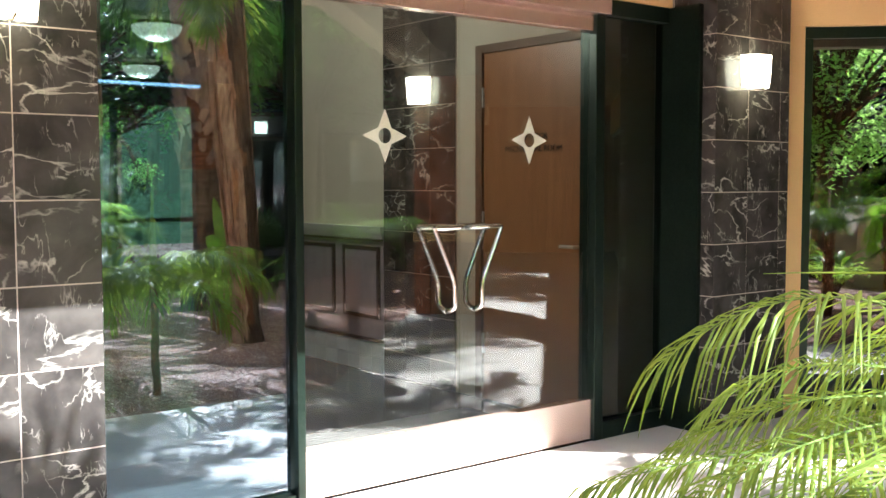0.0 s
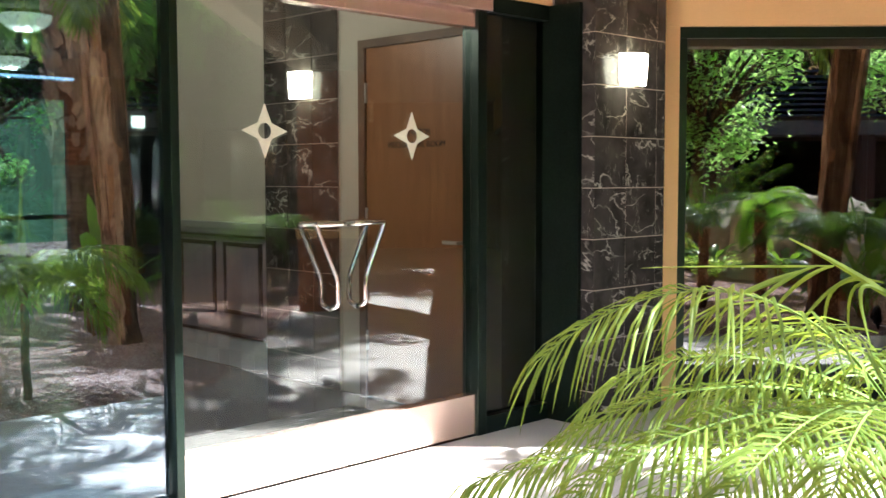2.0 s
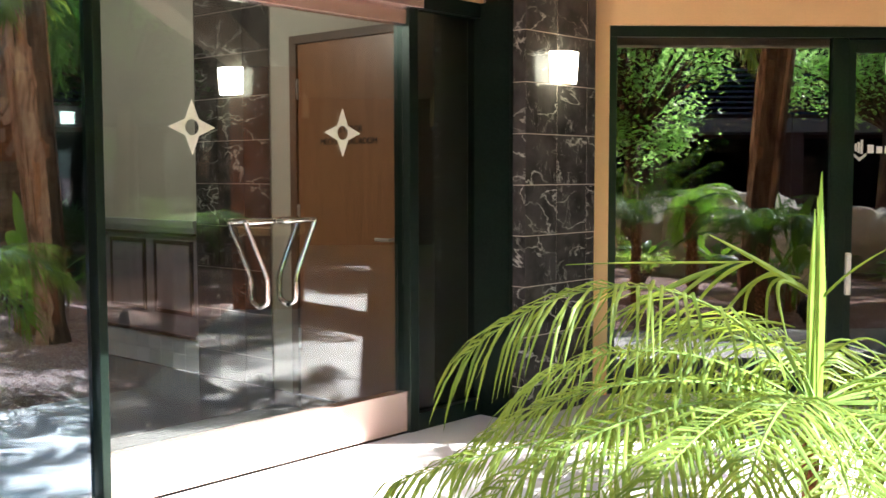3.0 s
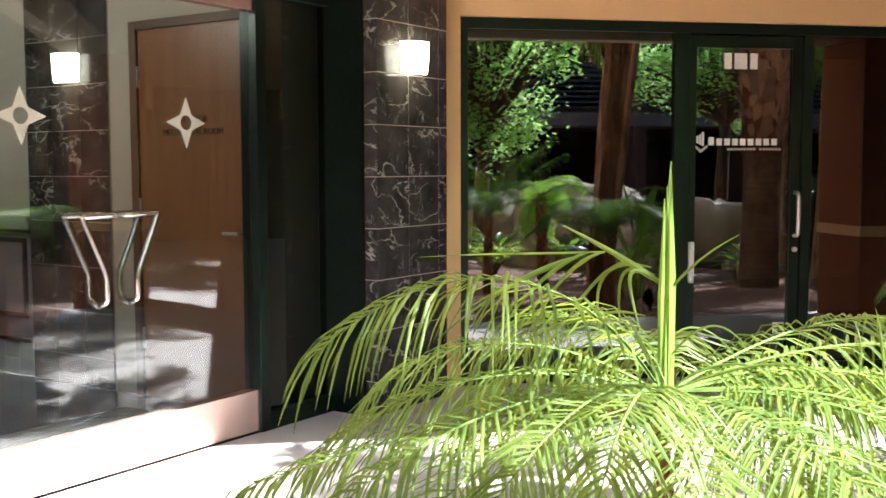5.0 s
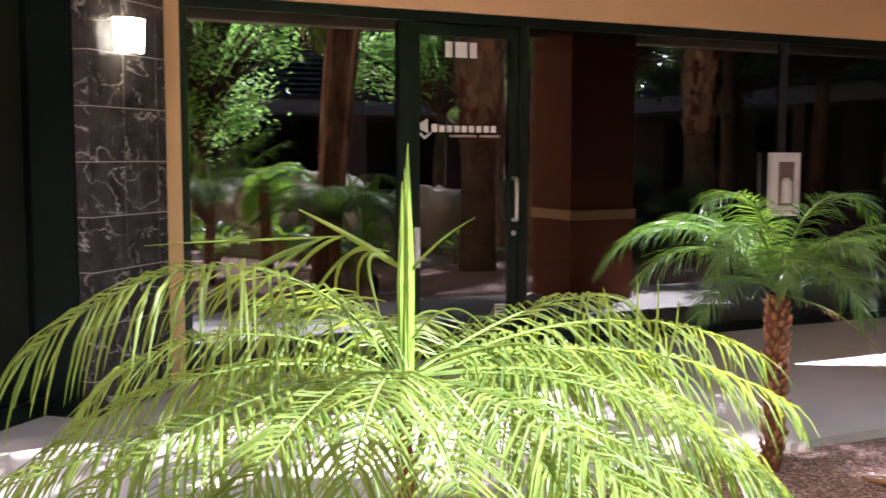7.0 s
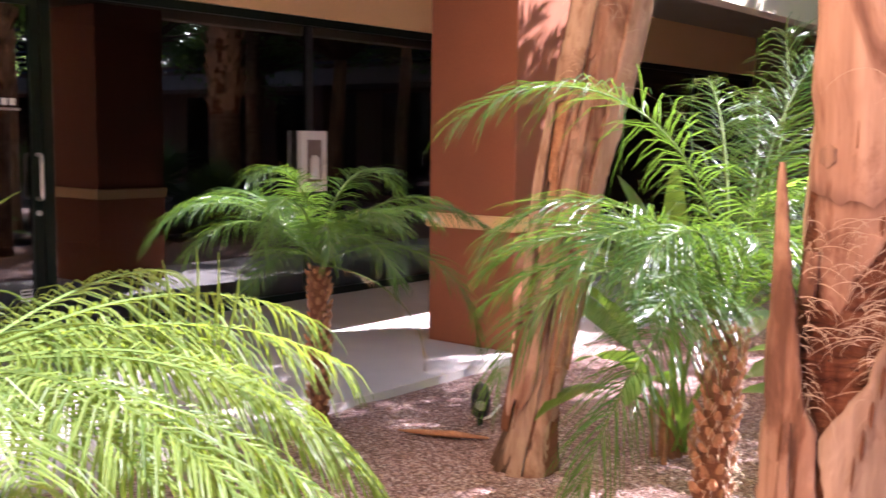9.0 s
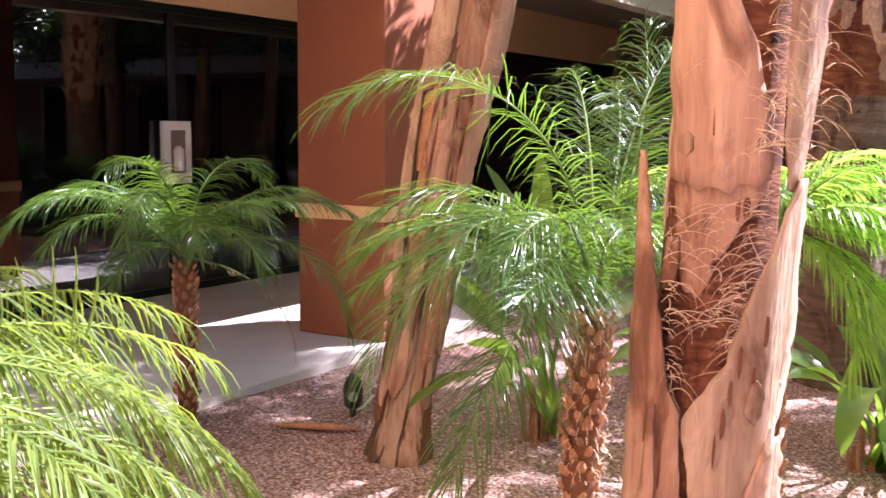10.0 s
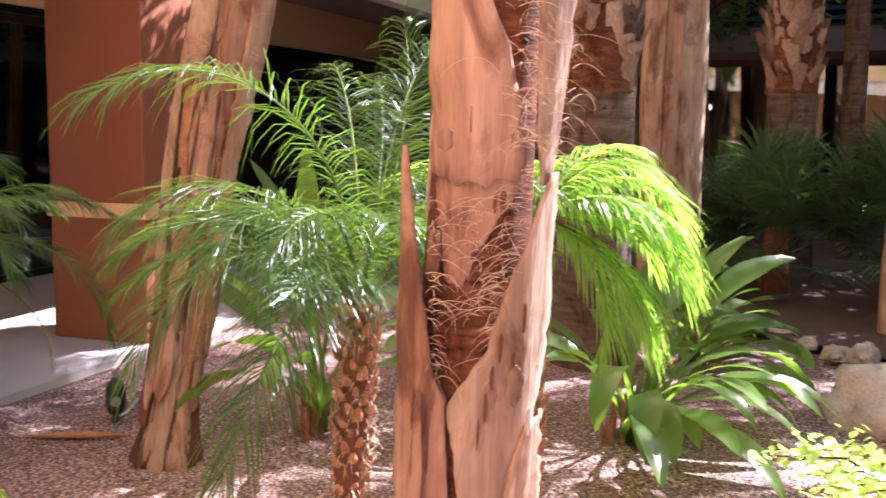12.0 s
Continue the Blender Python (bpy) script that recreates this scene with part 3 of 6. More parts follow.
pillar = solid("pillar_3", boxes((-0.35, -0.3405, 1.715, 2.50, 0, 2.72)), GROUT, "marble-clad pier on the lobby side wall", "pillar")
tile_face(pillar, [1.715, 1.975, 2.25, 2.50], Matrix.Translation((-0.356, 0, 0)) @ Matrix(((0, 1, 0, 0), (1, 0, 0, 0), (0, 0, 1, 0), (0, 0, 0, 1))))

door = thing("door_4", (0, 0, 0), "brown wooden service door with dark lettering, closed", "door", kind="structure")
part("leaf", boxes((-0.348, -0.30, 0.56, 1.45, 0.005, 2.115), bevel=0.003), DOORWOOD, door)
part("door_frame", boxes((-0.365, -0.25, 0.50, 0.56, 0, 2.165), (-0.365, -0.25, 1.45, 1.51, 0, 2.165), (-0.365, -0.25, 0.56, 1.45, 2.115, 2.165), bevel=0.003), DOORFRAME, door, "dark brown metal door frame")
for z in (0.35, 1.1, 1.85):
    part("hinge", boxes((-0.362, -0.345, 1.44, 1.465, z - 0.06, z + 0.06)), PULL, door)
bm = bmesh.new()
tube(bm, [(-0.348, 0.63, 0.98), (-0.40, 0.63, 0.98), (-0.40, 0.74, 0.98)], 0.010, 8)
part("lever", bm, PULL, door, "steel lever handle")
for words, z in (("ELEVATOR", 1.585), ("MECHANICAL ROOM", 1.515)):
    tcu = bpy.data.curves.new("lettering", "FONT")
    tcu.body, tcu.size, tcu.extrude, tcu.align_x = words, 0.05, 0.0012, "CENTER"
    tcu.materials.append(INK)
    tmp = bpy.data.objects.new("lettering", tcu)
    scene.collection.objects.link(tmp)
    bpy.context.view_layer.update()
    me = bpy.data.meshes.new_from_object(tmp)
    bpy.data.objects.remove(tmp)
    ob = part("lettering", me, INK, door)
    ob.matrix_world = Matrix.Translation((-0.3505, 1.01, z)) @ pose(0, 0, 0, 90, 0, -90)


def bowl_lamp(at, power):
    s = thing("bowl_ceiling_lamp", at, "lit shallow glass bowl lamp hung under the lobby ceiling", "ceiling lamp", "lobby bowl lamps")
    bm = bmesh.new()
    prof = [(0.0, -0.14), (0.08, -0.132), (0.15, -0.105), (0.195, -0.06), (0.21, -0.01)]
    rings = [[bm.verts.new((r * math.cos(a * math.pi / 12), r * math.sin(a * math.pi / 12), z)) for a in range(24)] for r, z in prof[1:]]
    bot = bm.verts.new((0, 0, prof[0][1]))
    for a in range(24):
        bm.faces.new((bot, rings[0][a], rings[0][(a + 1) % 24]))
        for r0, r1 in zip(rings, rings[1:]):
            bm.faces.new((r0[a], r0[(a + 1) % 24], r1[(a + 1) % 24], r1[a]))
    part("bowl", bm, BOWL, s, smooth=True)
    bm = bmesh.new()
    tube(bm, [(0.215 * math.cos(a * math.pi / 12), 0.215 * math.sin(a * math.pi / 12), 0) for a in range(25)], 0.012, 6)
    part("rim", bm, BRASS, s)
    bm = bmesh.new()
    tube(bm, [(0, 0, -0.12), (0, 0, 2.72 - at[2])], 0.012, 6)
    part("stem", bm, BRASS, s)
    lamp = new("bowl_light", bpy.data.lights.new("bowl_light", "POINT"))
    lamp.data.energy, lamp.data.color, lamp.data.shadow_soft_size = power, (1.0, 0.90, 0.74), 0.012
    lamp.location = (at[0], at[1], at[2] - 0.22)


bowl_lamp((-0.88, 5.04, 2.66), 4.0)
bowl_lamp((0.24, 8.1, 2.66), 4.0)
# unseen third lamp, added to brighten the lobby behind the doors
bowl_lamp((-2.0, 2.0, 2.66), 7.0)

mat_t = thing("entrance_mat", (0, 0, 0), "ribbed aluminium walk-off grille set in lobby floor", "mat")
part("tray", boxes((-2.9, -0.62, 0.50, 1.30, -0.003, 0.002)), CARPET, mat_t)
slat = mesh_of("slat", boxes((-1.14, 1.14, -0.012, 0.012, 0.0, 0.01)), GRILLE)
for k in range(20):
    ob = part("slat", slat, GRILLE, mat_t)
    ob.location = (-1.76, 0.52 + 0.04 * k, 0.002)
# glowing strip and batten added for a pale blue line of unknown source
tl = thing("glow_strip", (0, 0, 0), "long thin glowing pale blue strip over the lobby window", "ceiling lamp")
part("tube", boxes((0.30, 1.86, 9.97, 10.0, 2.63, 2.66), bevel=0.004), BLUEGLOW, tl)
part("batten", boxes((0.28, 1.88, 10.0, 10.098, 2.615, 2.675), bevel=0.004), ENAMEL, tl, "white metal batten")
# outside the lobby's back window
solid("backdrop", boxes((-8, 9, 19.0, 19.2, -0.05, 6.5)), HEDGE_FAR, "green hedge and trees behind the lobby window", "hedge")

# ---- storefront, in its own frame of reference ----
solid("wall_storefront", boxes((0.36, 13.9, 0.655, 0.86, HEAD, SOFF + 0.34), (0.36, 0.581, 0.655, 0.86, 0, HEAD), bevel=0.003), TAN, "tan stucco beam and jamb round the storefront glass", "wall", m=MS)
win = thing("window_4", (0, 0, 0), "dark tinted storefront glazing reflecting the garden", "window", kind="structure", m=MS)
dims = [(0.581, 13.9, 0.69, 0.77, 2.16, HEAD - 0.002), (0.581, 0.633, 0.69, 0.77, 0, 2.16), (1.946, 2.046, 0.69, 0.77, 0, 2.16), (2.815, 2.884, 0.69, 0.77, 0, 2.16), (0.633, 1.946, 0.69, 0.77, 0, 0.06), (2.884, 13.9, 0.69, 0.77, 0, 0.06)]
for d in dims:
    part("window_frame", boxes(d, bevel=0.003), FRAME, win)
for u in (5.12, 7.4, 9.7, 12.0):
    part("mullion", boxes((u - 0.025, u + 0.025, 0.69, 0.77, 0.06, 2.16), bevel=0.002), BLACKPLASTIC, win)
edges = [0.633, 1.716, 1.946, None, 2.884, 3.97, 5.095, None, 5.145, 6.25, 7.375, None, 7.425, 9.675, None, 9.725, 11.975, None, 12.025, 13.88]
for a, b in zip(edges, edges[1:]):
    if a is None or b is None:
        continue
    g = part("pane", boxes((a + 0.0015, b - 0.0015, GS - 0.004, GS + 0.004, 0.06, 2.16)), GLASS_DARK, win)

door = thing("door_3", (0, 0, 0), "tinted glass storefront door with white markings, closed", "door", kind="structure", m=MS)
for d in ((2.05, 2.095, 0.70, 0.748, 0.01, 2.15), (2.745, 2.811, 0.70, 0.748, 0.01, 2.15), (2.095, 2.745, 0.70, 0.748, 2.075, 2.15), (2.095, 2.745, 0.70, 0.748, 0.01, 0.11)):
    part("stile", boxes(d, bevel=0.003), FRAME, door)
g = part("pane", boxes((2.095, 2.745, GS - 0.004, GS + 0.004, 0.11, 2.075)), GLASS_DARK, door)
ym = GS - 0.007
for u0, w in ((2.283, 0.05), (2.352, 0.085), (2.458, 0.05)):
    part("marking_bar", boxes((u0, u0 + w, ym - 0.001, ym, 1.944, 2.043)), WHITE_FILM, g, "white vinyl film marking")
for u0, z0, z1 in ((2.105, 1.478, 1.525), (2.123, 1.470, 1.535), (2.141, 1.462, 1.548)):
    part("marking_bar", boxes((u0, u0 + 0.014, ym - 0.001, ym, z0, z1)), WHITE_FILM, g)
bm = bmesh.new()
vs = [bm.verts.new((x, ym, z)) for x, z in ((2.095, 1.452), (2.135, 1.418), (2.178, 1.452), (2.178, 1.47), (2.135, 1.438), (2.095, 1.47))]
bm.faces.new((vs[0], vs[1], vs[4], vs[5]))
bm.faces.new((vs[1], vs[2], vs[3], vs[4]))
bmesh.ops.solidify(bm, geom=list(bm.faces), thickness=0.001)
part("marking_chevron", bm, WHITE_FILM, g)
for k in range(9):
    part("name_bar", boxes((2.185 + 0.0535 * k, 2.185 + 0.0535 * k + 0.038, ym - 0.001, ym, 1.466, 1.517 if k == 0 else 1.508)), WHITE_FILM, door)
for k in range(17):
    if k != 9:
        part("small_bar", boxes((2.315 + 0.0218 * k, 2.315 + 0.0218 * k + 0.014, ym - 0.001, ym, 1.434, 1.45)), PINK_FILM, door)
bm = bmesh.new()
tube(bm, rounded([(2.775, 0.70, 1.165), (2.762, 0.625, 1.165), (2.762, 0.625, 0.89), (2.775, 0.70, 0.89)], 0.035), 0.013, 10)
part("pull_handle", bm, PULL, door, "satin nickel pull", smooth=True)
bm = bmesh.new()
tube(bm, [(2.778, 0.70, 0.80), (2.778, 0.688, 0.80)], 0.017, 14)
part("lock_cylinder", bm, PULL, door)
# pale rounded bar on the left stile, its purpose unknown
part("paddle", boxes((2.050, 2.082, 0.665, 0.699, 0.60, 0.86), bevel=0.009), ENAMEL, door, "pale upright bar on the stile")
part("sticker", boxes((2.651, 2.726, ym - 0.001, ym, 0.249, 0.327)), WHITE_FILM, g)
for z in (0.262, 0.285, 0.306):
    part("sticker_bar", boxes((2.66, 2.717, ym - 0.002, ym - 0.001, z, z + 0.010)), INK, g)

# office behind the storefront
solid("floor_office", boxes((0.4, 13.9, 0.69, 6.0, -0.2, -0.004)), CARPET, "dark office carpet behind the tinted glass", "floor", m=MS)
solid("wall_office", boxes((0.62, 13.9, 6.0, 6.1, 0, 2.7), (0.62, 0.68, 1.2, 6.0, 0, 2.7), (13.85, 13.95, 0.7, 6.0, 0, 2.7)), DARKWALL, "office walls behind the tinted glass, coloured dark for an unlit room", "wall", m=MS)
solid("ceiling_office", boxes((0.4, 13.9, 0.87, 6.1, 2.6, 2.65)), DARKWALL, "office ceiling, coloured dark for an unlit room", "ceiling", m=MS)

# added wall: blocks a sky gap, coloured dark for the shaded recess
solid("wall_arcade_end", boxes((13.9, 14.05, -1.85, 1.2, -0.05, SOFF + 0.34)), FARWALL, "dark terracotta wall added to close off the covered walkway", "wall", m=MS)
# fire cabinet
cab = thing("extinguisher_cabinet", (0, 0, 0), "white metal fire extinguisher cabinet mounted on the glazing", "fire cabinet", m=MS @ Matrix.Translation((5.11, 0.672, 1.10)))
part("body", boxes((-0.14, 0.14, -0.02, 0.016, -0.24, 0.24), bevel=0.006), ENAMEL, cab)
part("door_frame", boxes((-0.14, -0.075, -0.034, -0.021, -0.24, 0.24), (0.085, 0.14, -0.034, -0.021, -0.24, 0.24), (-0.075, 0.085, -0.034, -0.021, 0.17, 0.24), (-0.075, 0.085, -0.034, -0.021, -0.24, -0.16), bevel=0.002), ENAMEL, cab)
part("window", boxes((-0.075, 0.085, -0.026, -0.0205, -0.16, 0.17)), CABINET_IN, cab, "dark glazed window of the cabinet")
bm = bmesh.new()
tube(bm, [(0.005, -0.03, -0.14), (0.005, -0.03, 0.02), (0.005, -0.03, 0.05)], [0.045, 0.045, 0.02], 12)
part("extinguisher", bm, ENAMEL, cab, "pale extinguisher behind the cabinet window", smooth=True)
part("latch", boxes((0.10, 0.112, -0.045, -0.034, -0.03, 0.03)), PULL, cab)

# terracotta column
col = thing("pillar_4", (0, 0, 0), "square terracotta stucco column with a pale band", "column", kind="structure", m=MS)
part("shaft", boxes((4.415, 5.10, -1.775, -1.115, 0, SOFF - 0.02), bevel=0.012), RED, col)
part("band", boxes((4.398, 5.117, -1.792, -1.098, 0.735, 0.826), bevel=0.01), TAN, col, "pale band round the column")


# ---- the building across the courtyard ----
def far_building(name, m, length):
    b = thing(name, (0, 0, 0), "two-storey terracotta office block with balconies across the courtyard", "building", m=m)
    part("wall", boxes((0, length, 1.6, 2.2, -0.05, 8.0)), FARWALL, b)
    part("balcony", boxes((0, length, 0.0, 1.6, 2.30, 2.62)), FARBAND, b, "balcony edge darkened for the shaded courtyard")
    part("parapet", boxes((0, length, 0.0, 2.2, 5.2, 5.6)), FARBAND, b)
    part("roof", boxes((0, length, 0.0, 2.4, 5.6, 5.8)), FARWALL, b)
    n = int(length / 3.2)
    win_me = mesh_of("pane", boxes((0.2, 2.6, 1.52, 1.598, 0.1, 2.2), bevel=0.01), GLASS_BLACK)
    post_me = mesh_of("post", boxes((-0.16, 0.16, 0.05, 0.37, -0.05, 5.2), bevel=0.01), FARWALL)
    for k in range(n):
        w = part("window", win_me, GLASS_BLACK, b)
        w.location = (k * 3.2 + 0.2, 0, 0)
        w = part("window", win_me, GLASS_BLACK, b)
        w.location = (k * 3.2 + 0.2, 0, 2.7)
        part("post", post_me, FARWALL, b).location = (k * 3.2, 0, 0)
    bar = mesh_of("rail", boxes((0, length, 0.04, 0.08, -0.025, 0.025)), RAILING)
    for k in range(9):
        part("rail", bar, RAILING, b).location = (0, 0, 2.74 + 0.125 * k)
    return b


far_building("office_building", MS @ Matrix.Translation((14.0, -1.85, 0)) @ pose(0, 0, 0, 0, 0, -90), 15.2)
far_building("office_building", MS @ Matrix.Translation((15.0, -17.0, 0)) @ pose(0, 0, 0, 0, 0, 180), 32.0)


# ---- plants ----
def frond_mesh(rng, az, el, length, droop, leaf=0.19, pairs=44, width=0.0045, curl=0.5, start=0.14, mat=None, bend=None, wild=1.0, splay=76):
    """A feather frond from the origin: stalk and two even rows of folded, tip-drooping leaflets."""
    az, el, droop = radians(az), radians(el), radians(droop)
    out = Vector((math.cos(az), math.sin(az), 0))
    side = Vector((-math.sin(az), math.cos(az), 0))
    n = 22
    pts, tan = [Vector((0, 0, 0))], []
    bend = rng.uniform(-0.25, 0.25) if bend is None else bend
    for i in range(n):
        s = (i + 0.5) / n
        a = el - droop * s ** 1.35
        d = (out * math.cos(a) + Vector((0, 0, math.sin(a))) + side * bend * s * s).normalized()
        tan.append(d)
        pts.append(pts[-1] + d * length / n)
    tan.append(tan[-1])
    verts, faces = [], []
    for i in range(n + 1):          # stalk
        s = i / n
        r = 0.0062 * (1 - s) ** 0.8 + 0.0010
        d = tan[min(i, n)]
        sd = (side - d * side.dot(d)).normalized()
        up = sd.cross(d) * -1
        for q in (sd * r, up * r * 0.8, -sd * r, -up * r * 0.5):
            verts.append(pts[i] + q)
    for i in range(n):
        for k in range(4):
            faces.append((i * 4 + k, i * 4 + (k + 1) % 4, i * 4 + 4 + (k + 1) % 4, i * 4 + 4 + k))
    stalk = raw_mesh("stalk", verts, faces, RACHIS)
    verts, faces = [], []
    lift0 = rng.uniform(0.12, 0.42)
    stiff = rng.uniform(0.75, 1.25)
    roll0 = rng.uniform(-0.25, 0.25)
    prof_w = ((0.0, 0.45), (0.18, 1.0), (0.5, 0.9), (0.8, 0.5), (1.0, 0.0))
    for k in range(pairs):
        for sg in (-1, 1):
            if rng.random() < 0.07:
                continue
            s = start + (1 - start) * (k + rng.uniform(-0.22, 0.22) + 0.25 * sg) / (pairs - 1)
            s = min(max(s, 0.05), 0.995)
            x = s * n
            i = min(int(x), n - 1)
            p = pts[i].lerp(pts[i + 1], x - i)
            d = tan[i]
            sd = (side - d * side.dot(d)).normalized()
            up = d.cross(sd)
            if s > 0.3 and up.z < -0.2:
                up = up * 0.4
            q = max(0.0, (s - start) / (1 - start))
            L = leaf * (0.5 + 0.5 * math.sin(min(1.0, q * 2.2) * math.pi / 2)) * (1 - 0.5 * max(0.0, q - 0.5) / 0.5) * rng.uniform(0.78, 1.12)
            beta = radians(splay - 0.6 * splay * q ** 1.2 + rng.uniform(-11, 11) * wild)
            v = (d * math.cos(beta) + sd * sg * math.sin(beta) + up * (lift0 + rng.uniform(-0.2, 0.2) * wild)).normalized()
            roll = roll0 * sg + rng.uniform(-0.3, 0.3)
            c = curl * stiff * (1 + rng.uniform(-0.6, 0.5) * wild) * (2.6 if rng.random() < 0.07 * wild else 1)
            b0 = len(verts)
            pos, t0 = p, 0.0
            for t, wf in prof_w:
                dirn = (v + Vector((0, 0, -1)) * c * 1.5 * t ** 1.6).normalized()
                pos = pos + dirn * L * (t - t0)
                t0 = t
                w = (d - dirn * d.dot(dirn)).normalized()
                nn = dirn.cross(w)
                w = w * math.cos(roll) + nn * math.sin(roll)
                nn = dirn.cross(w)
                h = width * max(wf, 0.06)
                verts += [pos - w * h, pos - nn * h * 0.45, pos + w * h]
            for j in range(4):
                a0 = b0 + 3 * j
                faces += [(a0, a0 + 1, a0 + 4, a0 + 3), (a0 + 1, a0 + 2, a0 + 5, a0 + 4)]
    return raw_mesh("frond", verts, faces, mat or PALMLEAF), stalk


def frond(parent, loc, meshes, label=""):
    """Leaflets as the frond itself, its stalk as a piece of it."""
    ob = part("frond", meshes[0], None, parent, label)
    ob.location = loc
    part("stalk", meshes[1], None, ob)
    return ob


def stub_mesh():
    bm = bmesh.new()
    prof = [(0.0, 0.020, 0.010), (0.025, 0.022, 0.016), (0.05, 0.014, 0.012), (0.062, 0.008, 0.005)]
    rings = []
    for h, w, t in prof:
        o = 0.006 + h * 0.42
        rings.append([bm.verts.new((o - t * 0.4, -w, h)), bm.verts.new((o + t, -w * 0.5, h)), bm.verts.new((o + t, w * 0.5, h)), bm.verts.new((o - t * 0.4, w, h))])
    for a, b in zip(rings, rings[1:]):
        for k in range(4):
            bm.faces.new((a[k], a[(k + 1) % 4], b[(k + 1) % 4], b[k]))
    bm.faces.new(rings[-1])
    return mesh_of("leaf_stub", bm, STUB)


STUB_ME = stub_mesh()


def date_palm(name, base, top, r, fronds, label, seed, group="pygmy date palms", leaf=0.19, pairs=44, width=0.0045, mat=None, spear=0.0, stubs=True, curl=0.5, wild=0.6, splay=76):
    rng = random.Random(seed)
    base, top = Vector(base), Vector(top)
    t = thing(name, base, label, "palm", group)
    bm = bmesh.new()
    n = 14
    axis = top - base
    pts = [axis * (i / n) + Vector((math.sin(i * 0.9) * 0.006, math.cos(i * 1.1) * 0.006, 0)) for i in range(n + 1)]
    tube(bm, [Vector((0, 0, -0.12))] + pts, [r * 1.25] + [r * (1.0 + 0.10 * math.sin(i * 2.3)) for i in range(n + 1)], 14)
    part("trunk", bm, CORE, t, smooth=True)
    if stubs:
        h, k = 0.02, 0
        while h < axis.length - 0.01:
            f = h / axis.length
            a = k * 2.39996
            p = axis * f
            ob = part("leaf_stub", STUB_ME, STUB, t)
            s = rng.uniform(0.5, 0.85) * r / 0.05
            ob.matrix_basis = Matrix.Translation(p + Vector((math.cos(a), math.sin(a), 0)) * r * 0.88) @ pose(0, 0, 0, 0, rng.uniform(-8, 14), math.degrees(a)) @ Matrix.Diagonal((s * 0.9, s, s * 0.9, 1))
            h += 0.0062 * (r / 0.05)
            k += 1
    head = axis + Vector((0, 0, 0.02))
    for f in fronds:
        az, el, ln, dr = f[:4]
        frond(t, head + Vector((math.cos(radians(az)), math.sin(radians(az)), 0)) * r * 0.5, frond_mesh(rng, az, el, ln, dr, leaf, pairs, width, curl, mat=mat, bend=f[4] if len(f) > 4 else None, wild=wild, splay=splay))
    if spear:
        bm = bmesh.new()
        for k in range(9):
            a = k * 0.7
            o = Vector((math.cos(a), math.sin(a), 0)) * 0.012
            e = Vector((rng.uniform(-0.010, 0.010), rng.uniform(-0.010, 0.010), spear * rng.uniform(0.72, 1.0)))
            tube(bm, [head + o * 1.2, head + o + e * 0.5, head + e], [0.009, 0.010, 0.0015], 5)
        part("spear", bm, SPEAR, t, "unopened upright spear leaves")
    return t


def around(n, el, ln, dr, az0=0, jit=12, seed=0):
    rng = random.Random(seed)
    return [(az0 + 360 * k / n + rng.uniform(-jit, jit), el + rng.uniform(-9, 9), ln * rng.uniform(0.85, 1.12), dr + rng.uniform(-14, 14)) for k in range(n)]


# broad feathery palm beside the walkway
A_FRONDS = [(157, 52, 1.10, 97, -0.32), (149, 0, 1.11, 13, -0.04), (194, 19, 0.93, 53, 0.0), (326, 12, 0.92, 51, -0.06), (80, 10, 0.82, 67, -0.12), 
            (231, 0, 0.73, 23, -0.09), (182, 19, 0.90, 63, -0.23), (210, -2, 0.81, 8, -0.08), (267, 11, 1.10, 64, -0.04), (272, -2, 1.03, 55, 0.04),
            (333, 20, 0.99, 31, 0.21), (255, -6, 1.0, 38, 0.01), (60, 34, 0.85, 85), (118, 30, 0.9, 84), (166, 4, 1.05, 36), (20, 28, 0.8, 80), (277, 12, 1.1, 68), (250, 4, 1.0, 46), (292, 8, 1.0, 60), (238, 8, 0.95, 50), (305, 18, 0.95, 70), (140, 18, 0.95, 58), (162, 12, 1.08, 48), (312, 20, 1.12, 48), (299, 14, 1.08, 46)]
palm_a = date_palm("date_palm", (-1.81, -2.33, -0.03), (-1.81, -2.34, 0.72), 0.026, A_FRONDS, "feathery yellow-green pygmy date palm in sun beside the walkway", 11, spear=0.62, leaf=0.37, pairs=40, width=0.0046, curl=1.5, wild=0.6, stubs=False)
# half-open young frond round the spear: long folded leaflets, across and up from the crown
ACROSS = Vector((0.37, -0.93, 0))
TOWARD = Vector((-0.93, -0.37, 0))


def ribbon(verts, faces, pts, width):
    """A folded leaflet along a smooth bow, tapering to its tip."""
    n = 12
    for k in range(n + 1):
        t = k / n
        row = pts
        while len(row) > 2:
            row = [a.lerp(b, t) for a, b in zip(row, row[1:])]
        p = row[0].lerp(row[1], t)
        d = (row[1] - row[0]).normalized()
        w = width * (0.35 + 0.65 * min(1, t * 4)) * max(0.03, 1 - t) ** 0.6
        sd = d.cross(TOWARD).normalized() * w
        verts += [p - sd, p + TOWARD * w * 0.5, p + sd]
    b0 = len(verts) - 3 * (n + 1)
    for k in range(n):
        a = b0 + 3 * k
        faces += [(a, a + 1, a + 4, a + 3), (a + 1, a + 2, a + 5, a + 4)]


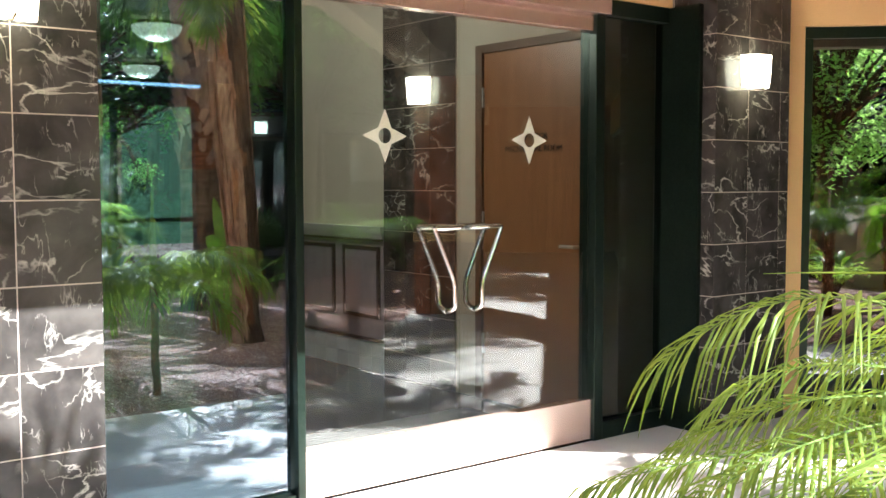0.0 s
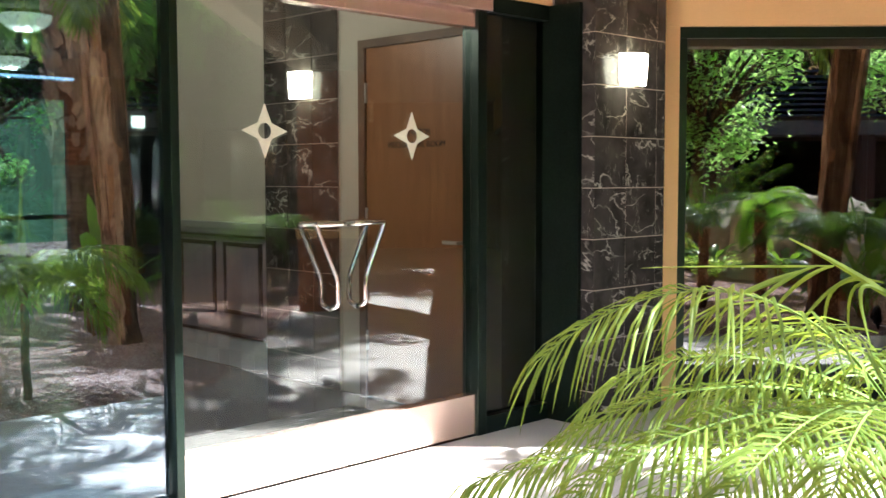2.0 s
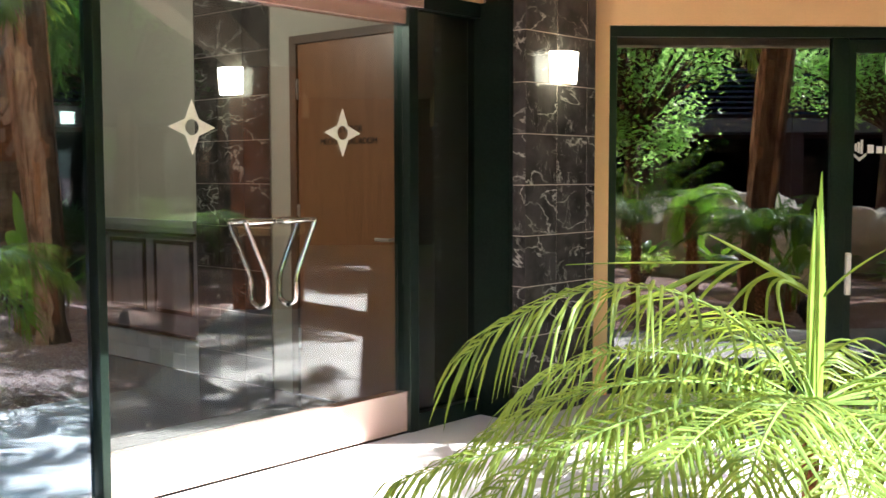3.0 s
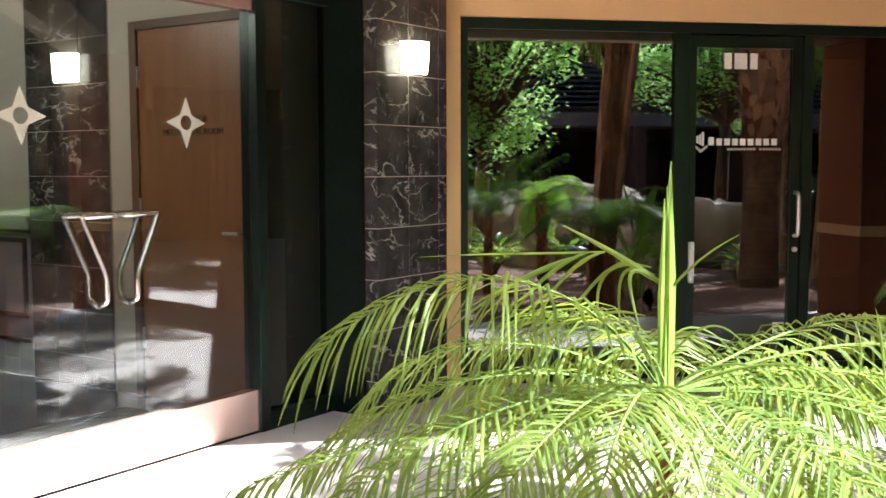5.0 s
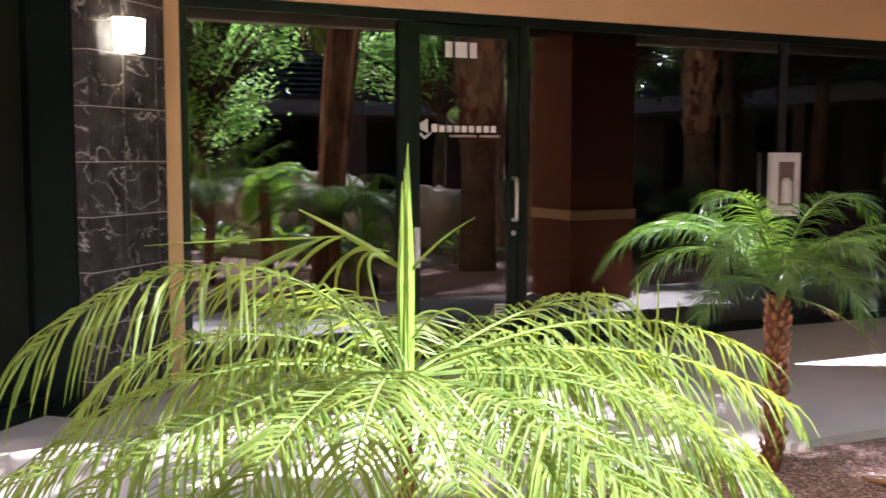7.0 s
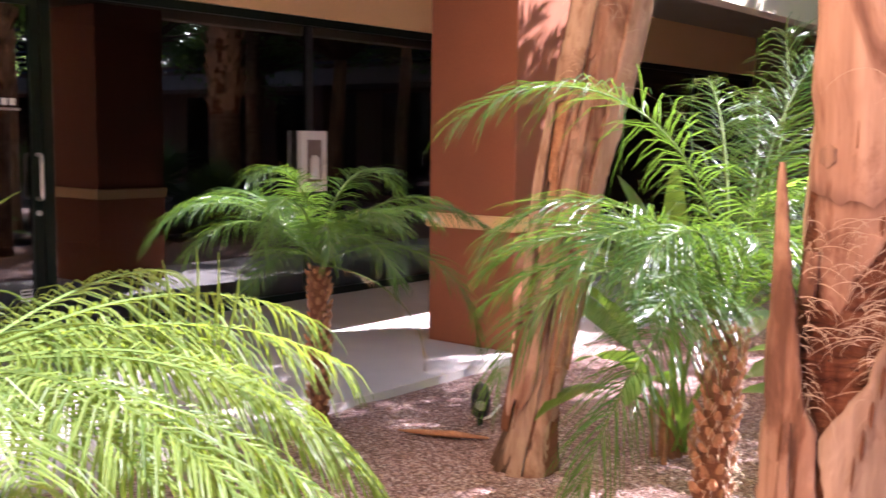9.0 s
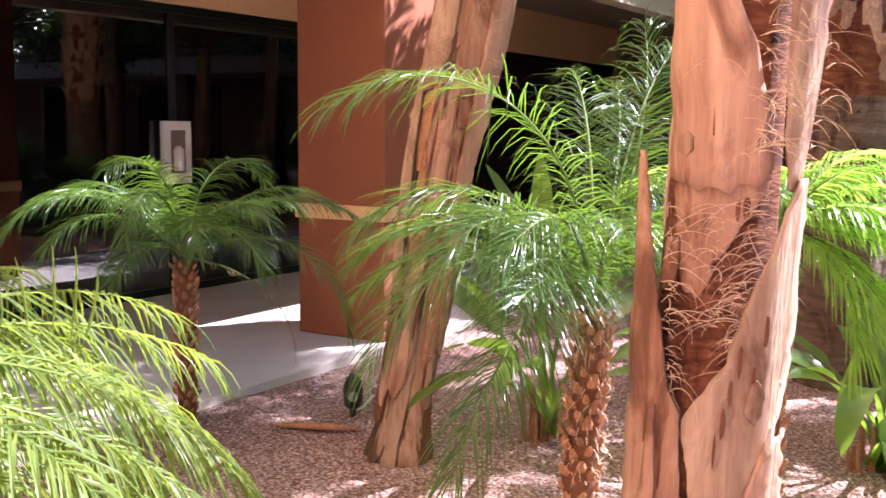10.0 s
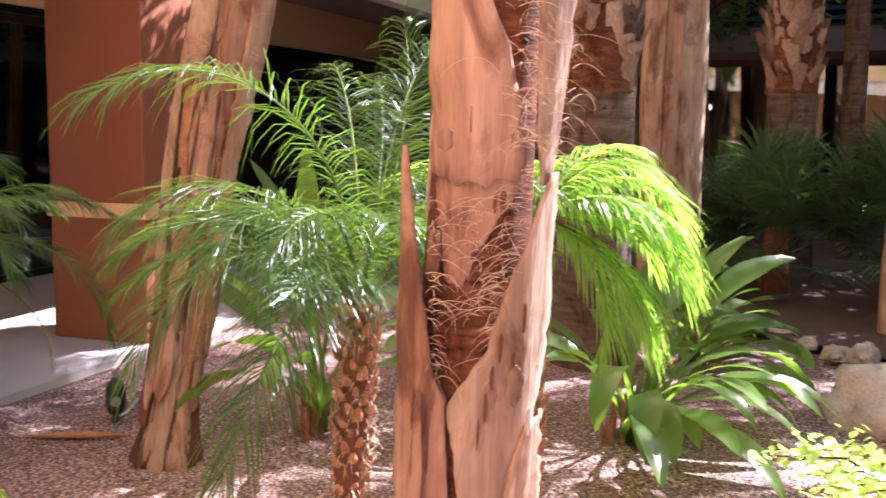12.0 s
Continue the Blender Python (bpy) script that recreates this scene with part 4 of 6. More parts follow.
rng = random.Random(27)
YOUNG = (((0.0, 0.28), (-0.13, 0.37), (-0.27, 0.44), 0.011), ((0.0, 0.26), (0.07, 0.36), (0.18, 0.42), 0.005), ((-0.02, 0.05), (0.10, 0.25), (0.16, 0.20), (0.23, 0.10), 0.004), ((0.0, 0.12), (0.05, 0.22), (0.15, 0.16), (0.2, 0.06), 0.004),
         ((-0.04, 0.33), (-0.21, 0.37), (-0.185, 0.22), (-0.175, 0.13), 0.007), ((-0.03, 0.30), (-0.13, 0.37), (-0.09, 0.27), (-0.06, 0.15), 0.007), ((-0.03, 0.31), (-0.15, 0.37), (-0.12, 0.25), (-0.12, 0.13), 0.006), ((-0.16, 0.37), (-0.32, 0.36), (-0.50, 0.36), (-0.67, 0.345), 0.004),
         ((-0.2, 0.37), (-0.30, 0.34), (-0.40, 0.22), (-0.43, 0.15), 0.007), ((-0.16, 0.37), (-0.24, 0.35), (-0.33, 0.25), (-0.36, 0.12), 0.007), ((-0.24, 0.35), (-0.36, 0.31), (-0.5, 0.23), (-0.6, 0.13), 0.006), ((-0.05, 0.2), (-0.16, 0.24), (-0.28, 0.16), (-0.4, 0.12), 0.005), ((-0.03, 0.1), (-0.1, 0.2), (-0.2, 0.14), (-0.3, 0.03), 0.005),
         ((0.0, 0.05), (-0.05, 0.16), (-0.08, 0.2), (-0.1, 0.05), 0.005), ((-0.1, 0.35), (-0.2, 0.31), (-0.24, 0.2), (-0.3, 0.13), 0.006), ((0.01, 0.0), (0.12, 0.11), (0.25, 0.09), (0.36, 0.0), 0.005), ((0.0, 0.0), (0.2, 0.10), (0.33, 0.12), (0.42, 0.06), 0.005), ((-0.22, 0.36), (-0.34, 0.33), (-0.44, 0.26), (-0.55, 0.2), 0.006),
         ((0.54, 0.06), (0.53, 0.17), (0.51, 0.24), 0.005), ((0.60, 0.04), (0.61, 0.18), (0.60, 0.27), 0.005), ((0.64, 0.02), (0.66, 0.16), (0.645, 0.26), 0.005), ((0.48, 0.06), (0.5, 0.15), (0.47, 0.20), 0.004), ((0.67, 0.0), (0.71, 0.12), (0.70, 0.21), 0.005))
verts, faces = [], []
for *path, w in YOUNG:
    off = rng.uniform(-0.05, 0.05)
    ribbon(verts, faces, [Vector((0, -0.01, 0.77)) + ACROSS * a + Vector((0, 0, b)) + TOWARD * off * (k / 2 + 0.2) for k, (a, b) in enumerate(path)], w)
part("young_frond", raw_mesh("young_frond", verts, faces, PALMLEAF), PALMLEAF, palm_a, "half-open young frond with hanging leaflets")
# slim one with a shaggy trunk
B_FRONDS = [(112, 57, 0.88, 114, -0.08), (158, 73, 0.8, 146, 0.02), (151, 86, 0.78, 116, -0.1), (320, 86, 0.84, 139, -0.02), (256, 50, 0.82, 87, 0.0), (241, 28, 0.95, 118, 0.03), (354, 52, 0.7, 140, 0.0), (159, 23, 0.75, 60, -0.04),
            (210, 44, 0.66, 110), (185, 60, 0.6, 120), (270, 62, 0.75, 100), (95, 62, 0.8, 110), (60, 60, 0.75, 90), (30, 55, 0.75, 90), (300, 50, 0.75, 90), (130, 48, 0.75, 96), (225, 66, 0.6, 110), (330, 50, 0.7, 90)]
palm_b = date_palm("date_palm", (0.315, -3.22, -0.03), (0.318, -3.226, 0.72), 0.043, B_FRONDS, "small pygmy date palm with a shaggy brown trunk in gravel", 12, leaf=0.23, pairs=70, width=0.0023, curl=0.9, mat=MIDLEAF, splay=64)
frond(palm_b, (0.003, -0.006, 0.76), frond_mesh(random.Random(7), 282, -11, 0.79, 83, 0.10, 30, 0.0022, 1.2, mat=DRYLEAF, bend=0.03), "withered yellow hanging frond")
# taller one behind the peeling trunk
C_FRONDS = [(109, 88, 1.13, 125, -0.28), (318, 68, 0.99, 44, -0.05), (345, 84, 0.88, 70, 0.1), (327, 49, 1.01, 22, 0.28), (145, 61, 0.72, 103, -0.32), (144, 26, 0.70, 40, 0.02), (142, 22, 0.95, 96, -0.23), 
            (313, 56, 1.05, 8, 0.43), (139, 36, 0.66, 58, 0.02), (352, 34, 0.8, 68, 0.33), (120, 60, 0.7, 100), (100, 66, 0.8, 110), (75, 52, 0.7, 95), (60, 35, 0.7, 80), (30, 50, 0.7, 80), (290, 60, 0.75, 80), (270, 66, 0.7, 90), (170, 70, 0.5, 90), (230, 60, 0.5, 90), (250, 40, 0.5, 90), (112, 40, 0.85, 110)]
palm_c = date_palm("date_palm", (-1.655, -4.27, -0.03), (-1.67, -4.316, 0.80), 0.046, C_FRONDS, "pygmy date palm with arching fronds and a scaly brown trunk", 13, leaf=0.29, pairs=70, width=0.0021, curl=0.85, mat=MIDLEAF, wild=0.8, splay=56)
fib = random.Random(19)
fv, ff_ = [], []
for k in range(460):
    a, z = fib.uniform(0, 6.28), fib.uniform(0.05, 0.85)
    o = Vector((math.cos(a), math.sin(a), 0))
    p = Vector((-0.015, -0.046, 0)) * z / 0.83 + o * 0.05 + Vector((0, 0, z))
    d = (o * fib.uniform(0.4, 1.0) + Vector((fib.uniform(-0.4, 0.4), fib.uniform(-0.4, 0.4), fib.uniform(-0.9, 0.7)))).normalized()
    L = fib.uniform(0.015, 0.05) * (1.8 if z > 0.72 else 1)
    sd = d.cross(Vector((0, 0, 1))).normalized() * 0.0012
    b0 = len(fv)
    fv += [p - sd, p + sd, p + d * L * 0.6 + sd, p + d * L * 0.6 - sd, p + d * L - Vector((0, 0, L * 0.4))]
    ff_ += [(b0, b0 + 1, b0 + 2, b0 + 3), (b0 + 3, b0 + 2, b0 + 4)]
tagged(part("fibre", raw_mesh("fibre", fv, ff_, FIBRE), FIBRE, palm_c, "short pale trunk bristles"), kind="stuff")
# fronds behind the big trunk, coloured brighter for backlight
D_FRONDS = [(a, e, 0.86 * n, *r) for a, e, n, *r in [(264, 57, 0.75, 123, 0.08), (274, 29, 0.75, 119, 0.01), (250, -18, 0.74, 72, 0.08), (216, -20, 0.67, 60, -0.01), (208, -20, 0.61, 97, 0.14), (285, 54, 0.72, 80, 0.08), (252, -1, 0.65, 46, 0.06), (240, 30, 0.72, 110), (256, 44, 0.74, 118), (232, 12, 0.7, 95), (222, 36, 0.62, 120), (245, 14, 0.74, 90),
            (300, 50, 0.65, 90), (320, 50, 0.6, 80), (0, 40, 0.6, 80), (40, 45, 0.6, 80), (75, 50, 0.5, 70)]]
date_palm("date_palm", (-1.38, -5.02, -0.03), (-1.42, -5.02, 0.98), 0.055, D_FRONDS, "pygmy date palm with yellow-green fronds coloured brighter for backlight", 14, leaf=0.27, pairs=56, width=0.0034, curl=0.95, mat=GLOWLEAF, wild=0.35, splay=62)
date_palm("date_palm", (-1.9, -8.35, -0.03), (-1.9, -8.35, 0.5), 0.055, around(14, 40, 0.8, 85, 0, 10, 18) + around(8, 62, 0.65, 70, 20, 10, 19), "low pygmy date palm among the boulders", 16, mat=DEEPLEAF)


# ---- husk-clad trunks ----
def lumpy_trunk(bm, pts, radii, seed, sides=28, lobes=3, amp=0.12, ridge=0.0):
    rings = []
    for i, (p, r) in enumerate(zip(pts, radii)):
        ring = []
        for k in range(sides):
            a = 2 * math.pi * k / sides
            q = Vector((math.cos(a), math.sin(a), 0))
            f = 1 + amp * math.sin(lobes * a + seed + p[2] * 0.7) * 0.6 + amp * noise.noise((q.x * 2.2 + seed, q.y * 2.2, p[2] * 0.8)) * 1.6 + 0.05 * noise.noise((q.x * 8, q.y * 8 + seed, p[2] * 1.5)) + ridge * (noise.noise((q.x * 14 + seed, q.y * 14, p[2] * 1.1)) + 0.5 * noise.noise((q.x * 30, q.y * 30 + seed, p[2] * 2.5)))
            ring.append(bm.verts.new(Vector(p) + q * r * f))
        rings.append(ring)
    for a, b in zip(rings, rings[1:]):
        for k in range(sides):
            bm.faces.new((a[k], a[(k + 1) % sides], b[(k + 1) % sides], b[k]))
    bm.faces.new(rings[-1])


def husk_shell(rng, axis, facing, zs, lefts, rights, rad, thick=0.012, flare=0.0, n=10):
    """A husk plate wrapped on a trunk: lateral edges (metres from the axis, as seen from the path) for each height."""
    bm = bmesh.new()
    fwd = Vector((facing[0], facing[1], 0)).normalized()
    lat = Vector((-fwd.y, fwd.x, 0))
    rows = []
    m = 64
    seed = rng.uniform(0, 40)
    for i in range(m + 1):
        z = zs[0] + (zs[-1] - zs[0]) * i / m
        l, r, ra = np.interp(z, zs, lefts), np.interp(z, zs, rights), np.interp(z, zs, rad)
        jl, jr = (0.009 * noise.noise((z * 11, seed, k)) + 0.007 * noise.noise((z * 38, seed, k)) + 0.004 * noise.noise((z * 110, seed, k)) for k in (1, 7))
        wj = max(0.0, min(1.0, (r - l - 0.008) / 0.07))
        jl, jr = jl * wj, jr * wj
        al, ar = math.asin(max(-1, min(1, (l + jl) / ra))), math.asin(max(-1, min(1, (r + jr) / ra)))
        c = axis(z)
        row = []
        for k in range(n + 1):
            t = k / n
            a = al + (ar - al) * t
            edge = abs(2 * t - 1) ** 3
            rr = ra * (1 + flare * edge) + 0.004 * noise.noise((a * 5, z * 3.0, 2)) + 0.003 * noise.noise((a * 30 + seed, z * 2.0, 5)) + 0.010 * max(0.0, noise.noise((seed, z * 5.0, t * 2.0))) * edge
            tear = (0.022 * noise.noise((a * 9 * ra / 0.14, seed, 3)) + 0.014 * noise.noise((a * 34, seed, 8)) - 0.02 * (1 - (2 * t - 1) ** 2) * (i < 8)) * (max(0.0, 1 - i / 8) + max(0.0, 1 - (m - i) / 8)) * wj
            row.append(bm.verts.new(c + (fwd * math.cos(a) + lat * math.sin(a)) * rr + Vector((0, 0, tear))))
        rows.append(row)
    for a, b in zip(rows, rows[1:]):
        for k in range(n):
            bm.faces.new((a[k], a[k + 1], b[k + 1], b[k]))
    bmesh.ops.recalc_face_normals(bm, faces=bm.faces)
    shell = [v.co.copy() for v in bm.verts]
    lo, hi = min(c.z for c in shell) - 0.03, max(c.z for c in shell) + 0.03
    bmesh.ops.solidify(bm, geom=list(bm.faces), thickness=thick)
    for v in bm.verts:
        v.co.z = min(max(v.co.z, lo), hi)
    return bm


def fibres(rng, axis, facing, spans, count, mat=None):
    """Loose hair-like fibres; spans: (z0, z1, lateral, radius, spread)."""
    fwd = Vector((facing[0], facing[1], 0)).normalized()
    lat = Vector((-fwd.y, fwd.x, 0))
    verts, faces = [], []
    for _ in range(count):
        z0, z1, la, ra, lean, ln = rng.choice(spans)
        z = rng.uniform(z0, z1)
        x = la + rng.uniform(-0.012, 0.012)
        a = math.asin(max(-0.98, min(0.98, x / ra)))
        p = axis(z) + (fwd * math.cos(a) + lat * math.sin(a)) * ra
        d = (fwd * rng.uniform(0.15, 0.5) + lat * (lean + rng.uniform(-0.9, 0.7)) + Vector((0, 0, rng.uniform(-0.2, 0.7)))).normalized()
        L, w = ln * rng.choice((0.35, 0.6, 0.8, 1.1, 1.9)) * rng.uniform(0.7, 1.3), rng.uniform(0.0005, 0.0011)
        turn = Vector((rng.uniform(-0.3, 0.3), rng.uniform(-0.3, 0.3), -1)).normalized() * rng.uniform(0.15, 0.42) + lat * rng.uniform(-0.2, 0.2)
        b0 = len(verts)
        c = p
        for k in range(8):
            s = d.cross(fwd)
            s = s.normalized() if s.length > 0.1 else lat
            verts += [c - s * w * (1 - k * 0.11), c + s * w * (1 - k * 0.11)]
            c = c + d * L / 7
            d = (d + turn).normalized()
        for k in range(7):
            faces.append((b0 + 2 * k, b0 + 2 * k + 1, b0 + 2 * k + 3, b0 + 2 * k + 2))
    return raw_mesh("fibres", verts, faces, mat or FIBRE)


def palm_crown(t, head, n, length, droop, seed, mat, leaf=0.4, low=-35, full=()):
    """A crown of fronds; full: spans of azimuth kept dense to cast shade, elsewhere every third frond."""
    rng = random.Random(seed)
    for k in range(n):
        az = 137.5 * k % 360
        if full and k % 3 and not any(a < az < b for a, b in full):
            continue
        el = rng.uniform(low, 65)
        frond(t, head, frond_mesh(rng, az, el, length * rng.uniform(0.8, 1.15), droop, leaf, 50, 0.011, 0.8, 0.2, mat))


def under(ob, me_or_bm, mat, name, label="", smooth=True):
    o = part(name, me_or_bm, mat, ob, label, smooth)
    o.matrix_parent_inverse = Matrix.Translation(-ob.matrix_world.translation)
    return o


def scraps(ob, axis, facing, count, rad, zr, rng):
    """Torn husk strips of random length round the seen side of a trunk."""
    for _ in range(count):
        z0 = rng.uniform(*zr)
        ln = rng.uniform(0.25, 0.95)
        c = rng.uniform(-0.85, 0.85) * rad
        w = rng.uniform(0.012, 0.04)
        ra = rad * rng.uniform(1.02, 1.10) + 0.008 * max(0, z0 - 1)
        sh = rng.uniform(-0.03, 0.03)
        bm = husk_shell(rng, axis, facing, [z0, z0 + ln * 0.2, z0 + ln * 0.7, z0 + ln], [c - 0.004, c - w, c - w + sh, c + sh - 0.003], [c + 0.004, c + w * 0.8, c + w + sh, c + sh + 0.004], [ra, ra * 1.0, ra * 1.03, ra * 1.09], 0.006, n=4)
        under(ob, bm, rng.choice((HUSK, HUSK_PALE, HUSK, STUB)), "husk_strip")


CAMV = Vector((-4.36, -3.21, 0))

# big peeling trunk near the path
T2 = Vector((-2.325, -4.30, 0))


def t2_axis(z):
    return T2 + Vector((-0.020, -0.040, 0)) * (z - 0.5) + Vector((0, 0, z))


face2 = CAMV - T2
rng = random.Random(5)
big = thing("palm_tree", T2, "thick palm trunk with peeling pinkish husks and fibre", "palm", "husky palm trunks")
bm = bmesh.new()
zs = [-0.12 + 0.14 * i for i in range(28)]
lumpy_trunk(bm, [t2_axis(z) for z in zs], [0.118 + 0.012 * math.sin(z * 3) for z in zs], 2.0, amp=0.05)
under(big, bm, FIBRE_CORE, "trunk", "red-brown fibrous trunk core")
# plates: lateral offsets are negative towards the walkway
T2_PLATES = [
    (HUSK, "smooth orange-pink husk sheath", [1.205, 1.25, 1.33, 1.45, 1.57, 2.2, 3.6], [-0.098, -0.105, -0.112, -0.118, -0.120, -0.125, -0.13], [0.085, 0.082, 0.072, 0.040, -0.012, -0.04, -0.05], [0.138, 0.139, 0.140, 0.142, 0.144, 0.15, 0.15]),
    (HUSK, "inner husk sheath split at its tip", [0.967, 0.985, 1.03, 1.10, 1.17, 1.25], [-0.060, -0.072, -0.085, -0.092, -0.098, -0.100], [-0.030, -0.016, -0.008, 0.030, 0.075, 0.080], [0.129, 0.130, 0.131, 0.132, 0.133, 0.133]),
    (HUSK, "split dry leaf tip", [0.975, 0.99, 1.03, 1.08], [-0.104, -0.108, -0.106, -0.100], [-0.090, -0.080, -0.078, -0.080], [0.133, 0.134, 0.135, 0.134]),
    (HUSK_PALE, "pale ragged husk strip", [1.18, 1.30, 1.42, 1.6, 2.2, 3.6], [0.124, 0.112, 0.104, 0.10, 0.08, 0.03], [0.150, 0.160, 0.172, 0.176, 0.176, 0.17], [0.158, 0.168, 0.180, 0.184, 0.184, 0.18]),
    (HUSK, "pointed husk sliver standing off the trunk", [-0.1, 0.45, 0.62, 0.72, 0.83, 0.954, 1.078, 1.18, 1.255], [-0.150, -0.152, -0.156, -0.157, -0.160, -0.164, -0.166, -0.168, -0.166], [0.0, -0.025, -0.045, -0.052, -0.087, -0.108, -0.132, -0.148, -0.162], [0.158, 0.158, 0.16, 0.162, 0.165, 0.168, 0.170, 0.171, 0.171]),
    (HUSK_PALE, "broad pale husk wrapping the trunk", [-0.1, 0.45, 0.62, 0.72, 0.83, 0.954, 1.078, 1.20], [0.03, 0.0, -0.035, -0.050, 0.031, 0.062, 0.108, 0.146], [0.13, 0.13, 0.136, 0.146, 0.154, 0.160, 0.163, 0.164], [0.158, 0.158, 0.16, 0.162, 0.166, 0.168, 0.170, 0.170]),
    (HUSK, "broken husk stump with torn edge", [-0.1, 0.5, 0.60, 0.67], [0.08, 0.085, 0.10, 0.125], [0.155, 0.158, 0.162, 0.156], [0.168, 0.168, 0.170, 0.170]),
    (FIBRE_CORE, "curled band of red-brown matting", [0.85, 0.865, 0.88], [-0.09, -0.10, -0.09], [0.03, 0.05, 0.04], [0.135, 0.142, 0.136]),
]
for mat, lab, zz, ll, rr_, ra in T2_PLATES:
    under(big, husk_shell(rng, t2_axis, face2, zz, ll, rr_, ra, 0.008), mat, "husk", lab)
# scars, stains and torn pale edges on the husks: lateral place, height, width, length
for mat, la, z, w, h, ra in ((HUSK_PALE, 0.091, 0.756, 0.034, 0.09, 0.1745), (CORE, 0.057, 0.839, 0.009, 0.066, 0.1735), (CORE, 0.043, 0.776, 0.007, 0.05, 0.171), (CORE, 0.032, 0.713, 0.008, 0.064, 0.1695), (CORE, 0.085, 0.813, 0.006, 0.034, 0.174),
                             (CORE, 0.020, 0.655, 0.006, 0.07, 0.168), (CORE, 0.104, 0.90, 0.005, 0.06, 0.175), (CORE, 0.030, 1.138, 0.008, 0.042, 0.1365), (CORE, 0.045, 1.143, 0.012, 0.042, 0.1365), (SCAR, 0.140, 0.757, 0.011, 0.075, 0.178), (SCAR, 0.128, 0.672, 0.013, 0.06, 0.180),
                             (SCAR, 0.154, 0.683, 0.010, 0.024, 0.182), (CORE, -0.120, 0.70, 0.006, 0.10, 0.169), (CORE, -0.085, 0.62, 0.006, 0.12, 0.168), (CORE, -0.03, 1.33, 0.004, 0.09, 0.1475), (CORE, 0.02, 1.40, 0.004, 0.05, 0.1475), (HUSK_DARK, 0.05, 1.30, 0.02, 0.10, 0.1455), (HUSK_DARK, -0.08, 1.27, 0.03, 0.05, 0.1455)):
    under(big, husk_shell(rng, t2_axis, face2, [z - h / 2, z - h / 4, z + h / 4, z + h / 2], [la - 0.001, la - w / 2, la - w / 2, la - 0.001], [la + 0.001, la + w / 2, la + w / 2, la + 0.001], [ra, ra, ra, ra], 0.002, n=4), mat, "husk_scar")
fw2 = Vector((face2.x, face2.y, 0)).normalized()
lt2 = Vector((-fw2.y, fw2.x, 0))
for la, z, ln, tw in ((0.172, 1.37, 0.07, 1.2), (0.176, 1.35, 0.09, -0.9), (0.165, 1.31, 0.06, 0.8), (0.178, 1.42, 0.08, 1.5), (0.17, 1.46, 0.05, -1.2), (0.158, 1.26, 0.05, 1.0), (0.15, 1.22, 0.06, -0.6)):
    verts, faces = [], []
    d = (lt2 * 0.8 + Vector((0, 0, 0.9)) + fw2 * 0.3).normalized()
    c = t2_axis(z) + lt2 * la + fw2 * 0.05
    for k in range(9):
        w = 0.0042 * (1 - k / 9) + 0.0006
        verts += [c - fw2 * w - lt2 * w * 0.5, c + fw2 * w + lt2 * w * 0.5]
        c = c + d * ln / 8
        d = (d + lt2 * 0.16 * tw + Vector((0, 0, -0.36))).normalized()
    faces = [(2 * k, 2 * k + 1, 2 * k + 3, 2 * k + 2) for k in range(8)]
    under(big, raw_mesh("curl", verts, faces, SCAR, True), SCAR, "husk_curl", "pale curled husk shred")
spans = [(1.25, 1.9, 0.03, 0.15, 0.6, 0.10), (1.25, 1.9, 0.06, 0.15, 0.9, 0.11), (1.3, 1.9, 0.10, 0.155, 0.6, 0.12), (0.8, 1.15, -0.10, 0.165, 0.8, 0.055), (0.95, 1.2, 0.09, 0.15, -0.9, 0.10), (0.85, 1.0, 0.05, 0.15, -0.9, 0.06), (1.2, 1.6, 0.155, 0.168, 0.9, 0.05), (0.9, 1.15, 0.0, 0.14, -0.2, 0.05), (1.2, 1.95, 0.09, 0.158, 0.3, 0.09), (1.2, 1.95, 0.11, 0.16, -0.4, 0.08), (0.72, 1.1, -0.085, 0.158, 0.9, 0.05), (0.75, 1.15, 0.06, 0.15, -0.9, 0.06)]
# back strips toned darker to carry the trunk's shaded side
for turn in (168, 192):
    away = Matrix.Rotation(radians(turn), 3, "Z") @ face2
    for k in range(5):
        c = -0.06 + 0.03 * k
        z0 = rng.uniform(-0.1, 0.5)
        under(big, husk_shell(rng, t2_axis, away, [z0, z0 + 0.3, 1.6, 3.6], [c - 0.02, c - 0.035, c - 0.03, c - 0.03], [c + 0.015, c + 0.03, c + 0.036, c + 0.03], [0.132, 0.135 + 0.006 * (k % 2), 0.14, 0.14 + 0.006 * (k % 3)], 0.007, n=4), (HUSK_DARK, HUSK_PALE, HUSK_DARK)[(k + turn) % 3], "husk", "grey-brown husk strip toned dark for the shaded back")
scraps(big, t2_axis, face2, 4, 0.160, (-0.3, -0.1), rng)
tagged(under(big, fibres(rng, t2_axis, face2, spans, 380), FIBRE, "fibre", "pale curling husk fibres", False), kind="stuff")
# unseen crown; dense side and extra fronds added to shade the walkway
palm_crown(big, Vector((-0.06, -0.14, 3.62)), 40, 1.25, 75, 21, PALMLEAF, 0.36, 5, ((60, 200),))
crown_rng = random.Random(77)
for k in range(9):
    frond(big, Vector((-0.06, -0.14, 3.62)), frond_mesh(crown_rng, 62 + 9 * k, crown_rng.uniform(8, 50), 1.3, 55, 0.36, 52, 0.012, 0.6, 0.15, PALMLEAF))


# leaning husk-clad trunk by the walkway
T1 = Vector((-0.222, -4.07, 0))


def t1_axis(z):
    return T1 + Vector((0.02, -0.155, 1.0)) * z + Vector((0, -0.02, 0)) * max(0, z - 1.2)


